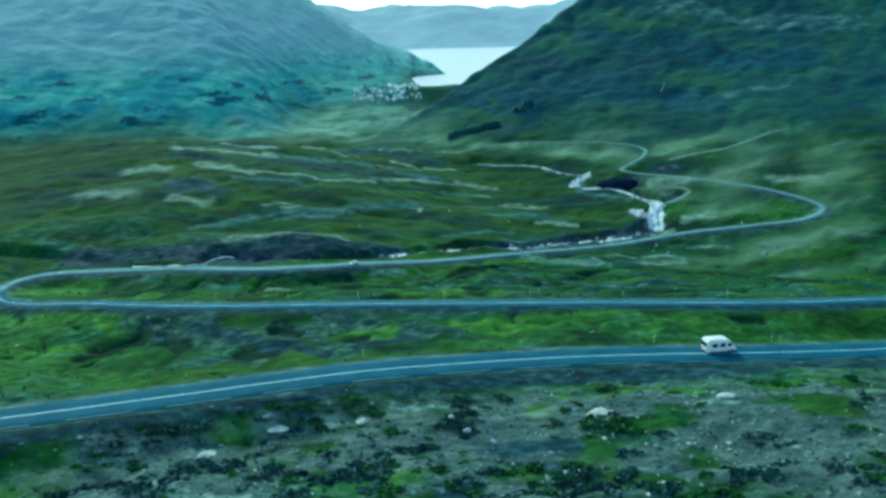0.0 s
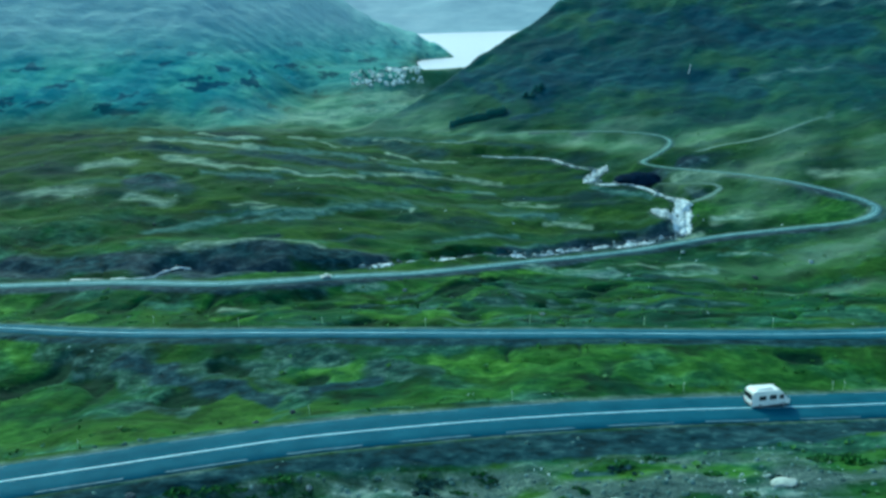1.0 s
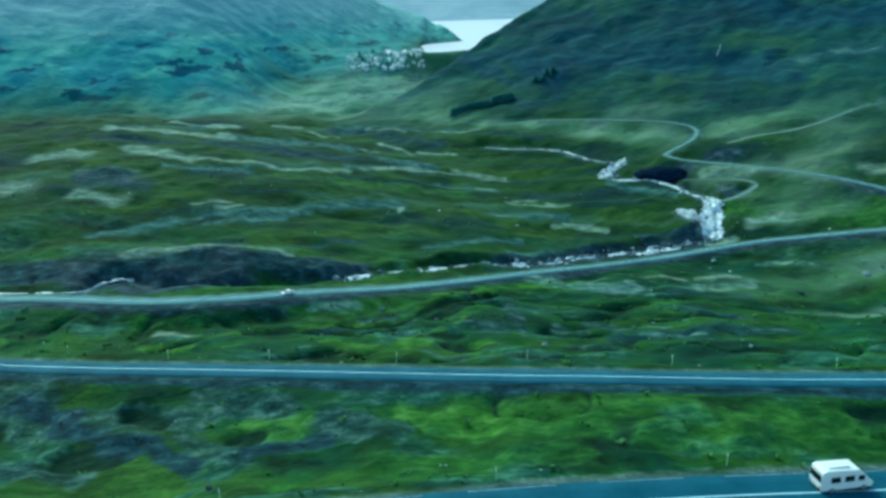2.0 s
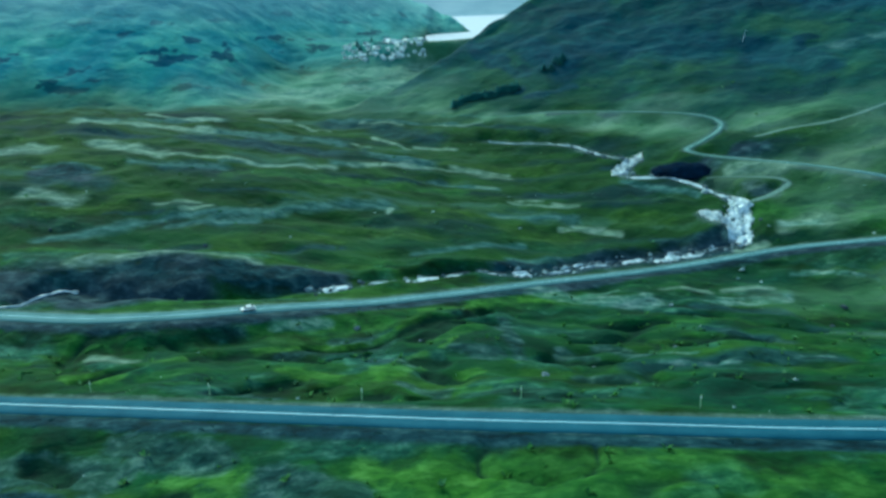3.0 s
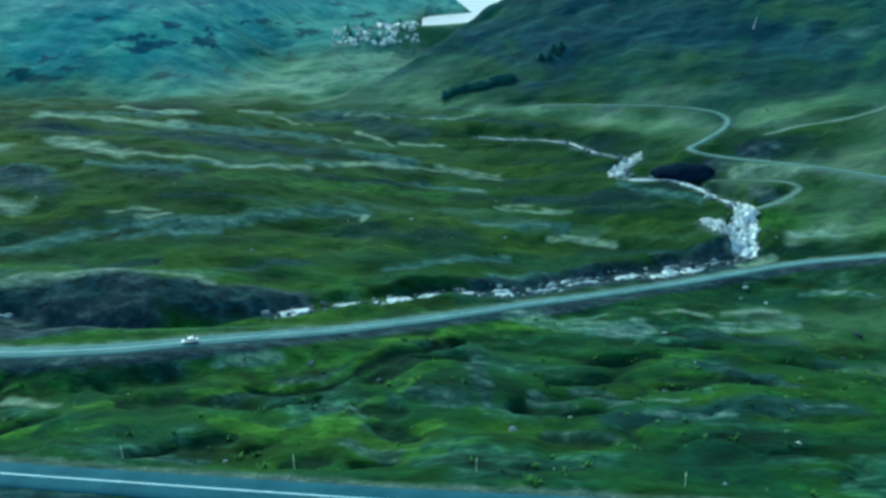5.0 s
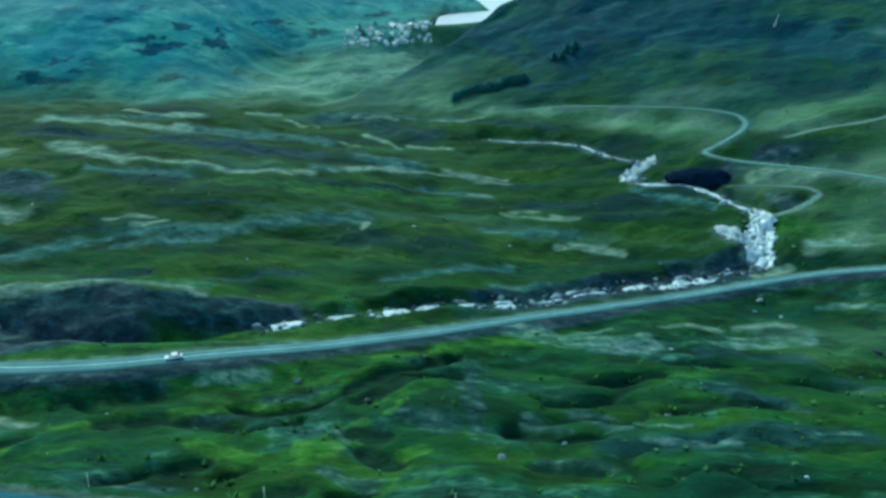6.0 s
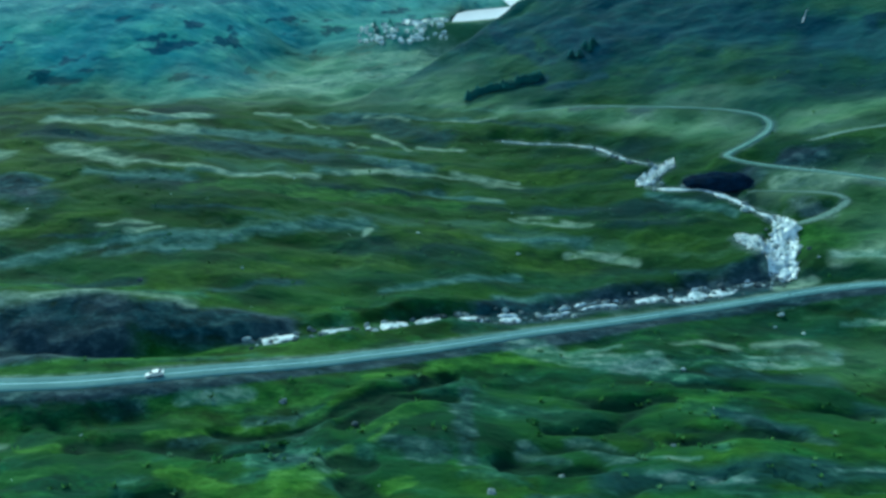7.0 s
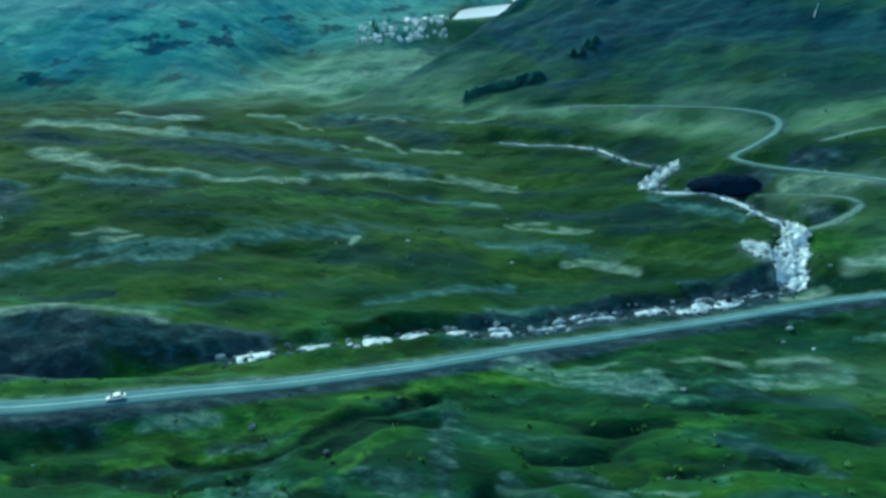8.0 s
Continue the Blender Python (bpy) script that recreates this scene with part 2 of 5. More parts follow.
    base = mix(n, l, sums(n, l, "MULTIPLY", sums(n, l, "MULTIPLY", mask(heath_shade_at, 0.6), right_at), 0.8), base, crowberry)
    outcrop = ramp(n, l, chip, ((0.35, (0.018, 0.070, 0.085)), (0.5, (0.050, 0.120, 0.120)), (0.65, (0.130, 0.215, 0.200))))
    base = mix(n, l, sums(n, l, "MULTIPLY", sums(n, l, "MULTIPLY", mask(bare_at, 0.8), right_at), 0.75), base, outcrop)
    l.new(base, p.inputs["Base Color"])
    relief = sums(n, l, "ADD", sums(n, l, "MULTIPLY", clump, 1.5), sums(n, l, "MULTIPLY", fine, 0.35))
    bump(n, l, p, sums(n, l, "ADD", relief, sums(n, l, "MULTIPLY", ledge, 0.7)), 0.8, 1.0)
    return m


def asphalt_material(name, dark, lite):
    m, n, l, p = material(name, 0.85, 0.10)
    worn = noise_at(n, l, 0.25, 5, 0.6)
    grain = noise_at(n, l, 7.0, 6, 0.7)
    tone = ramp(n, l, worn, ((0.3, dark), (0.75, lite)))
    l.new(mix(n, l, 0.5, tone, ramp(n, l, grain, ((0.3, (0.6, 0.6, 0.6)), (0.7, (1.3, 1.3, 1.3)))), "MULTIPLY"), p.inputs["Base Color"])
    bump(n, l, p, grain, 0.3, 0.02)
    return m


def gravel_material():
    m, n, l, p = material("gravel", 0.9, 0.2)
    grain = noise_at(n, l, 3.0, 7, 0.75)
    l.new(ramp(n, l, grain, ((0.3, (0.05, 0.10, 0.085)), (0.5, (0.12, 0.20, 0.17)), (0.72, (0.22, 0.32, 0.28)))), p.inputs["Base Color"])
    bump(n, l, p, grain, 0.5, 0.05)
    return m


def rock_material():
    m, n, l, p = material("rock", 0.85, 0.25)
    rnd = n.new("ShaderNodeObjectInfo").outputs["Random"]
    grain = noise_at(n, l, 2.2, 7, 0.7, coords="Object")
    stone = ramp(n, l, grain, ((0.3, (0.10, 0.16, 0.18)), (0.5, (0.26, 0.33, 0.35)), (0.72, (0.46, 0.53, 0.54))))
    tone = ramp(n, l, rnd, ((0.0, (0.12, 0.15, 0.18)), (0.45, (0.45, 0.48, 0.50)), (1.0, (1.15, 1.15, 1.12))))
    l.new(mix(n, l, 1.0, stone, tone, "MULTIPLY"), p.inputs["Base Color"])
    bump(n, l, p, grain, 0.6, 0.12)
    return m


def island_material(name, stops, rough=0.9, wave=0.3):
    """Foliage or stones joined in one mesh: each clump has a tone of its own."""
    m, n, l, p = material(name, rough, 0.15)
    rnd = n.new("ShaderNodeNewGeometry").outputs["Random Per Island"]
    patch = noise_at(n, l, 0.12, 4, 0.6)
    blend = sums(n, l, "ADD", sums(n, l, "MULTIPLY", rnd, 0.55), sums(n, l, "MULTIPLY", patch, 0.55))
    l.new(ramp(n, l, blend, stops), p.inputs["Base Color"])
    return m


def white_water_material():
    m, n, l, p = material("white_water", 0.35, 0.5)
    foam = noise_at(n, l, 0.9, 5, 0.6, (1, 0.5, 1))
    l.new(ramp(n, l, foam, ((0.30, (0.10, 0.17, 0.20)), (0.40, (0.26, 0.36, 0.41)), (0.50, (0.52, 0.61, 0.66)), (0.68, (0.80, 0.85, 0.87)))), p.inputs["Base Color"])
    bump(n, l, p, foam, 0.8, 0.25)
    return m


def still_water_material(name, deep, rough):
    m, n, l, p = material(name, rough, 0.5)
    swell = noise_at(n, l, 0.35, 4, 0.6, (1, 2.5, 1))
    l.new(ramp(n, l, swell, ((0.3, deep), (0.7, tuple(c * 1.35 for c in deep)))), p.inputs["Base Color"])
    bump(n, l, p, swell, 0.12, 0.15)
    return m


GROUND, GRAVEL, ROCK = ground_material(), gravel_material(), rock_material()
ASPHALT = asphalt_material("asphalt", (0.007, 0.060, 0.098), (0.018, 0.100, 0.150))
MID_ASPHALT = asphalt_material("mid_asphalt", (0.014, 0.074, 0.112), (0.032, 0.122, 0.168))
PALE_ASPHALT = asphalt_material("pale_asphalt", (0.085, 0.180, 0.160), (0.160, 0.270, 0.240))
WORN_ASPHALT = asphalt_material("worn_asphalt", (0.070, 0.155, 0.168), (0.135, 0.250, 0.258))
FOAM = white_water_material()
DARK_ROCK = plain("dark_rock", (0.003, 0.014, 0.034), 0.9, 0.05, vary=0.5, scale=0.8)
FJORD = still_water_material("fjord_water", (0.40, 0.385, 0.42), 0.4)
EDGE_PAINT = plain("worn_paint", (0.13, 0.24, 0.29), 0.7, 0.3, vary=0.5, scale=0.8)
PAINT = plain("road_paint", (0.45, 0.72, 0.80), 0.6, 0.3, vary=0.25, scale=1.5)
SHRUB = island_material("shrub_leaves", ((0.1, (0.010, 0.056, 0.026)), (0.4, (0.022, 0.096, 0.028)), (0.65, (0.040, 0.145, 0.030)), (0.95, (0.070, 0.195, 0.070))))
TUFT = island_material("grass_tufts", ((0.1, (0.030, 0.110, 0.030)), (0.4, (0.050, 0.150, 0.030)), (0.65, (0.075, 0.190, 0.045)), (0.95, (0.150, 0.270, 0.160))))
HEATHER = island_material("heather", ((0.1, (0.010, 0.038, 0.044)), (0.45, (0.018, 0.060, 0.066)), (0.7, (0.030, 0.090, 0.084)), (0.95, (0.052, 0.122, 0.116))))
PALE_STONES = island_material("pale_stones", ((0.1, (0.10, 0.17, 0.17)), (0.5, (0.24, 0.33, 0.32)), (0.95, (0.48, 0.56, 0.54))))
STONES = island_material("loose_stones", ((0.1, (0.016, 0.042, 0.044)), (0.5, (0.052, 0.110, 0.105)), (0.8, (0.12, 0.20, 0.19)), (0.97, (0.42, 0.50, 0.50))))
NEEDLES = island_material("spruce_needles", ((0.1, (0.014, 0.110, 0.125)), (0.6, (0.028, 0.170, 0.170)), (0.95, (0.045, 0.210, 0.185))))
PALE_ROCK = plain("pale_rock", (0.40, 0.46, 0.42), 0.85, vary=0.4, scale=1.2)
BARK = plain("bark", (0.10, 0.075, 0.055), 0.9)
POLE_PAINT = plain("pole_paint", (0.36, 0.52, 0.28), 0.6, vary=0.15)
POLE_BAND = plain("pole_band", (0.75, 0.75, 0.72), 0.4, vary=0.1)
VAN_WHITE = plain("van_white", (0.80, 0.81, 0.79), 0.35, 0.5, vary=0.06)
CAR_SILVER = plain("car_white", (0.76, 0.78, 0.79), 0.3, 0.5, vary=0.05)
GLASS_DARK = plain("tinted_glass", (0.012, 0.016, 0.020), 0.08, 0.6, vary=0.1)
RUBBER = plain("rubber", (0.018, 0.018, 0.020), 0.85, vary=0.2)
STEEL = plain("wheel_steel", (0.40, 0.41, 0.42), 0.4, 0.5, 0.7, vary=0.15)
LAMP_RED = plain("red_lens", (0.42, 0.02, 0.02), 0.25, 0.5, vary=0.1)
LAMP_CLEAR = plain("clear_lens", (0.70, 0.72, 0.74), 0.15, 0.6, vary=0.05)
PLASTIC = plain("black_plastic", (0.03, 0.032, 0.035), 0.6, vary=0.2)
# village walls and roofs: bluish, paled tones carry distance haze
WALL_WHITE = plain("white_boarding", (0.82, 0.86, 0.86), 0.7, vary=0.08)
WALL_GREY = plain("grey_boarding", (0.42, 0.52, 0.54), 0.75, vary=0.15)
ROOF_DARK = plain("slate_roof", (0.22, 0.34, 0.37), 0.7, vary=0.25)
ROOF_PALE = plain("metal_roof", (0.72, 0.80, 0.81), 0.55, 0.4, 0.0, vary=0.12)
WOOD = plain("wood_door", (0.14, 0.08, 0.05), 0.7)

# ---- relief of the valley ----
RELIEF = (
    (1.3, 6.6, 10.9, 11.9, 10.4, 9.8, 7.1, 0.9, -7.2),
    (2.4, 4.5, 7.7, 9.4, 12.3, 12.7, 5.7, -2.3, -8.8),
    (5, 4.1, 4.5, 5.5, 10.6, 10.8, 0.7, -5.5, -7.7),
    (9.7, 10.8, 13.6, 12.5, 7, -0.3, -5.6, -4, -1.9),
    (16.3, 23.2, 30.7, 24.4, 12.7, 11.5, 16.8, 11.1, 7.1),
    (23.2, 26.4, 26.6, 21.5, 15.4, 13.4, 25, 23.5, 18),
    (28, 27.4, 24.1, 24.6, 30.1, 25.6, 27.7, 28.6, 26.6),
    (39.7, 41.7, 45, 47.8, 50.6, 47.1, 43, 41.8, 42),
)
RELIEF_GRID = np.array(RELIEF)
GRID_X, GRID_Y, GRID_STEP = -165.0, 60.0, 45.0


def spline_weights(u, count):
    i = np.floor(u).astype(int)
    t = u - i
    w = np.stack([(1 - t) ** 3, 3 * t**3 - 6 * t**2 + 4, -3 * t**3 + 3 * t**2 + 3 * t + 1, t**3], -1) / 6
    return np.clip(np.stack([i - 1, i, i + 1, i + 2], -1), 0, count - 1), w


def valley_floor(x, y):
    rows, cols = RELIEF_GRID.shape
    ix, wx = spline_weights(np.clip((x - GRID_X) / GRID_STEP, 0, cols - 1), cols)
    iy, wy = spline_weights(np.clip((y - GRID_Y) / GRID_STEP, 0, rows - 1), rows)
    return sum(wx[..., a] * wy[..., b] * RELIEF_GRID[iy[..., b], ix[..., a]] for a in range(4) for b in range(4))


def soft_min(a, b, k):
    h = np.clip(0.5 + 0.5 * (b - a) / k, 0, 1)
    return b + (a - b) * h - k * h * (1 - h)


def soft_max(a, b, k):
    return -soft_min(-a, -b, k)


def bell(x, y, cx, cy, sx, sy, skew=0.0):
    return np.exp(-(((x - cx) / sx) ** 2) - ((y - cy + skew * (x - cx)) / sy) ** 2)


def right_hill(x, y):
    face = soft_max(23 + 0.17 * (x - 103) + 0.32 * (y - 248), 38 + 0.62 * (y - 292) + 0.22 * (x - 100), 10)
    flank = 34.5 + 0.496 * ((x - 7.7) * 0.856 + (y - 313) * 0.517) + 1.2 * ((x - 7.7) * 0.517 - (y - 313) * 0.856)
    return soft_min(soft_min(face, flank, 4), 190 + 0 * x, 30)


def left_hill(x, y):
    face = 27 + 0.75 * (y - 302) - 0.06 * (x + 60)
    end = 36 + 0.8 * (-(x - 11) * 0.879 + (y - 440) * 0.478)
    flank = 43.5 + 0.567 * (-(x - 27) * 0.957 - (y - 481) * 0.283) + ((x - 27) * 0.283 - (y - 481) * 0.957)
    return soft_min(soft_min(soft_min(face, end, 8), flank, 5), 210 + 0 * x, 30)


# road beds raised or cut to fit the camera's view, by steps of x
ROW_X = (-90, -75, -60, -47, -34, -20, -7, 6, 19, 32, 45, 58, 75, 95)
MID_B, BED_B = (160, 158, 153, 150, 148, 146, 143, 141, 139, 138, 137, 137, 137, 139), (0, 1, 3.0, 3.1, 3.0, 2.9, 2.5, 2.0, 1.5, 1.2, 0.8, 0.2, 0, 0)
MID_C, BED_C = ((-60, 174.7), (-38, 170.6), (-20, 170.1), (-5, 175.3), (11, 182.4), (36, 195), (55, 203.9), (74, 208.2), (92, 206.6)), (-0.3, -0.2, 0.9, 0.6, 0.0, -0.1, -0.2, -0.9, -0.9)
MID_A, BED_A = (93, 96, 98, 100, 103, 106, 109, 111, 114, 116, 117, 119, 122, 125), (3.6, 4.2, 4.2, 4.0, 3.7, 3.2, 2.6, 1.4, 0.2, -0.9, -1.9, -2.7, -3.2, -2.5)


def natural(x, y):
    """Height of the land before roads are cut into it."""
    z = valley_floor(x, y) - 18 * np.clip((y - 353) / 26, 0, 1) * np.clip((x - 5) / 5, 0, 1)
    shelf = np.clip((y - 348) / 8, 0, 1) * np.clip((11 - x) / 5, 0, 1)
    z = z * (1 - shelf) + 39.7 * shelf
    z = z + 2.6 * bell(x, y, -40, 172, 30, 10) + 3.5 * bell(x, y, -31, 189.5, 19, 4.2) - 1.5 * bell(x, y, -25, 180.5, 28, 3)
    z = z + 6 * bell(x, y, 100, 148, 35, 28)
    z = z + np.interp(x, ROW_X, BED_B) * np.exp(-(((y - np.interp(x, ROW_X, MID_B)) / 9) ** 2)) + np.interp(x, ROW_X, BED_A) * np.exp(-(((y - np.interp(x, ROW_X, MID_A)) / 9) ** 2))
    road_x = [at[0] for at in MID_C]
    z = z + np.interp(x, road_x, BED_C) * np.exp(-(((y - np.interp(x, road_x, [at[1] for at in MID_C])) / 6) ** 2)) * np.clip((110 - x) / 15, 0, 1)
    z = z + 2.2 * bell(x, y, -6, 347, 22, 8) * np.clip((354 - y) / 5, 0, 1)
    z = z + np.clip(39.9 - z, 0, 9) * np.exp(-(((y - 343.5) / 4) ** 2)) * np.clip((x + 2) / 6, 0, 1)
    z = z - 7 * np.clip((y - 345.5) / 5, 0, 1) * np.clip((x - 9) / 4, 0, 1)
    z = z + 2.5 * bell(x, y, -95, 200, 30, 9) + 2.0 * bell(x, y, -12, 224, 26, 7)
    z = soft_max(z, right_hill(x, y), 6)
    return soft_max(z, left_hill(x, y), 5)


def lattice(x, y, seed):
    """Smooth value noise between -1 and 1."""
    rng = np.random.RandomState(seed)
    table = rng.rand(64, 64) * 2 - 1
    i, j = np.floor(x).astype(int), np.floor(y).astype(int)
    u, v = x - i, y - j
    u, v = u * u * (3 - 2 * u), v * v * (3 - 2 * v)
    a, b = table[i % 64, j % 64], table[(i + 1) % 64, j % 64]
    c, d = table[i % 64, (j + 1) % 64], table[(i + 1) % 64, (j + 1) % 64]
    return (a * (1 - u) + b * u) * (1 - v) + (c * (1 - u) + d * u) * v


def creases(x, y):
    """Winding hollows cut into the peat, coloured dark as if shaded."""
    wx, wy = x + 2.4 * lattice(x / 5, y / 5, 21), y + 2.4 * lattice(x / 5, y / 5, 22)
    gate = np.clip(0.15 + 1.7 * lattice(x / 21, y / 17, 24), 0, 1) * np.clip((y - 112) / 8, 0, 1) * np.clip((204 - y) / 14, 0, 1)
    return np.exp(-((lattice(wx / 12, wy / 7, 23) / 0.085) ** 2)) * gate


def hummocks(x, y):
    z = 0.9 * lattice(x / 17, y / 12, 1) + 0.55 * lattice(x / 7.3, y / 5.4, 2) + 0.40 * lattice(x / 3.3, y / 2.6, 3)
    high = np.clip((np.maximum(right_hill(x, y), left_hill(x, y)) - 26) / 14, 0, 1) * np.clip((y - 235) / 40, 0, 1)
    crags = np.where(x < 15, 0.3, 0.6) * (3.2 * lattice(x / 23, y / 19, 4) + 1.9 * np.abs(lattice(x / 10, y / 8, 5)) + 0.9 * lattice(x / 4.4, y / 3.6, 6))
    return (z - 0.75 * creases(x, y)) * (1 - 0.4 * high) + crags * high


# ---- lines of road and water over the ground ----
ROAD_A = ((-150, 82), (-110, 90), (-80, 95), (-65, 97.3), (-53.6, 98.7), (-42, 100.9), (-30.7, 103.4), (-19.2, 106.1), (-7.8, 108.7), (3.6, 111), (15.1, 113.1), (26.5, 114.9), (38, 116.5), (49.4, 118), (60.8, 119.7), (75, 122), (100, 126), (150, 136))
ROAD_B = ((175, 160), (145, 151), (115, 143.5), (92, 139.4), (73, 137.2), (58, 136.9), (45, 136.8), (32, 137.7), (19, 139.1), (6, 141), (-7.5, 143.3), (-20.6, 145.7), (-33.7, 148.2), (-47, 150.8), (-58, 153.8), (-68, 157.6), (-76.5, 160.8), (-83, 164.6), (-86, 169.2))
ROAD_B += ((-85.2, 173.8), (-81.6, 176.3), (-75.5, 177.2), (-60, 174.7), (-45, 171.9), (-38, 170.6), (-30, 169.6), (-20, 170.1), (-12, 172.5), (-5.5, 175.1), (3, 178.9), (11, 182.4), (18, 185.3), (26, 189.7), (35.6, 194.9), (55, 203.9), (74, 208.2), (92, 206.6), (104, 204.6), (110.5, 205.4), (113, 208.8), (111, 213), (105.5, 219.6), (97.5, 227.4), (86.5, 235.4), (77, 241), (70.5, 245.4), (68.8, 248), (73, 250.6), (77.8, 254), (79, 258.6), (75.1, 263.2), (65.9, 268.4), (47, 276.8), (39, 279.4), (30, 280.8))
TRACK = ((84, 248.6), (91.5, 249.5), (99.5, 248.8), (107, 249.8), (112, 251.3), (122, 254))
SIDE_PATH = ((73, 224.4), (79, 225.8), (83.6, 228.6), (82.6, 231.4), (77, 233.8), (70, 236))
BECK_UPPER = ((26.0, 270.9), (29.2, 269.3), (32.3, 267.7), (39.0, 265.4), (43.1, 263.0), (46.4, 260.6), (50.0, 255.8), (54.5, 251.9), (58.1, 249.7), (57.8, 248.6), (55.6, 246.6), (54.4, 242.8), (59, 240.6), (63, 239.4), (67.4, 234.6), (69.5, 231), (71.5, 228.4), (72.4, 223.4), (70.6, 219), (70.2, 214.6), (68.4, 212.6))
BECK_LOWER = ((68.4, 212.6), (66, 212.2), (63.2, 211.8), (60, 209.7), (57, 210.8), (54.6, 208.2), (49.3, 208.3), (44.7, 206.2), (40.4, 204.8), (34, 200.8), (27.6, 198.1), (19.7, 196.8), (12.8, 193.5), (6, 190.6), (0.5, 188), (-3.5, 185.8), (-12, 182.4), (-25, 180.4), (-35, 181), (-40, 183), (-43.5, 182), (-44.6, 179), (-44.6, 176.8), (-49, 176), (-57, 176.9), (-63, 179), (-70, 182.5), (-90, 188), (-120, 194))


def smooth_line(points, step=1.0):
    """Catmull-Rom through the points, sampled evenly."""
    p = np.array(points, float)
    p = np.vstack([2 * p[0] - p[1], p, 2 * p[-1] - p[-2]])
    out = []
    for k in range(1, len(p) - 2):
        t = np.linspace(0, 1, 16, endpoint=False)[:, None]
        a, b, c, d = p[k - 1], p[k], p[k + 1], p[k + 2]
        out.append(0.5 * (2 * b + (c - a) * t + (2 * a - 5 * b + 4 * c - d) * t**2 + (3 * b - a - 3 * c + d) * t**3))
    out = np.vstack(out + [p[-2][None]])
    run = np.r_[0, np.cumsum(np.hypot(*np.diff(out, axis=0).T))]
    s = np.arange(0, run[-1], step)
    return np.stack([np.interp(s, run, out[:, 0]), np.interp(s, run, out[:, 1])], 1)


def averaged(v, width):
    pad = np.pad(v, width, mode="edge")
    kernel = np.hanning(2 * width + 1)
    return np.convolve(pad, kernel / kernel.sum(), mode="valid")


class Line:
    def __init__(self, points, half, lift, blend, window=10, taper=None):
        self.xy, self.half, self.blend = smooth_line(points), half, blend
        self.z = averaged(natural(self.xy[:, 0], self.xy[:, 1]), window) + lift
        self.wide = np.ones(len(self.xy)) if taper is None else np.interp(self.xy[:, 1], *taper)

    def nearest(self, x, y):
        """Distance, height and side (below zero: towards the viewer's side) of the nearest sample."""
        far, z, low = np.full(x.shape, 1e9), np.zeros(x.shape), np.zeros(x.shape)
        for k in range(0, len(x), 4000):
            dx = x[k : k + 4000, None] - self.xy[None, :, 0]
            dy = y[k : k + 4000, None] - self.xy[None, :, 1]
            d = dx * dx + dy * dy
            i = d.argmin(1)
            far[k : k + 4000], z[k : k + 4000] = np.sqrt(d[np.arange(len(i)), i]) + self.half * (1 - self.wide[i]), self.z[i]
            low[k : k + 4000] = dy[np.arange(len(i)), i]
        return far, z, low


LINES = {
    "a": Line(ROAD_A, 3.5, 0.5, 6.0), "b": Line(ROAD_B, 1.85, 0.4, 4.0, 10, ((150, 178, 210, 240, 265, 277, 282, 288), (1, 0.80, 0.62, 0.44, 0.36, 0.26, 0.15, 0.05))), "track": Line(TRACK, 0.6, 0.05, 2.0, 5),
    "path": Line(SIDE_PATH, 0.6, 0.05, 1.5, 4), "upper": Line(BECK_UPPER, 1.0, -0.6, 2.2, 3), "lower": Line(BECK_LOWER, 0.8, -0.9, 2.0, 4),
}


def land(x, y, tell=False):
    """Height of the finished ground, and, if told, the distances to the lines."""
    x, y = np.asarray(x, float).ravel(), np.asarray(y, float).ravel()
    z = natural(x, y) + hummocks(x, y)
    z = z - 1.2 * bell(x, y, 66.5, 239.2, 5.0, 2.2) - 0.9 * strokes(x, y, DITCHES + BLACK + BLACK_MORE)
    told = {}
    for key in ("upper", "lower", "path", "track", "b", "a"):
        line = LINES[key]
        lo, hi = line.xy.min(0) - 14, line.xy.max(0) + 14
        inside = (x > lo[0]) & (x < hi[0]) & (y > lo[1]) & (y < hi[1])
        far, base, low = np.full(x.shape, 99.0), np.zeros(x.shape), np.zeros(x.shape)
        if inside.any():
            far[inside], base[inside], low[inside] = line.nearest(x[inside], y[inside])
        w = np.clip((far - line.half - 0.5) / line.blend, 0, 1)
        w = w * w * (3 - 2 * w)
        sink = 0.14 if key in "ab" else 0.10
        z = np.where(w < 1, (base - sink) * (1 - w) + z * w, z)
        told[key] = (far, low)
    return (z, told) if tell else z


def ground_z(x, y):
    return float(land([x], [y])[0])


# strokes of cover: start, end, half width
STRAW_EAST = ((16.7, 250.9, 29.3, 247.3, 1.4), (22.7, 239.9, 25.4, 239.9, 0.8), (30.0, 231.2, 34.2, 232.0, 1.0), (37.2, 230.6, 41.1, 229.2, 0.6), (25.0, 223.2, 28.9, 223.6, 0.4), (37.3, 219.6, 44.9, 220.1, 0.7), (44.9, 219.6, 47.8, 217.3, 0.7), (-33.6, 212.7, -29.2, 213.6, 0.8), (12.4, 281.3, 24.7, 280.0, 0.6))
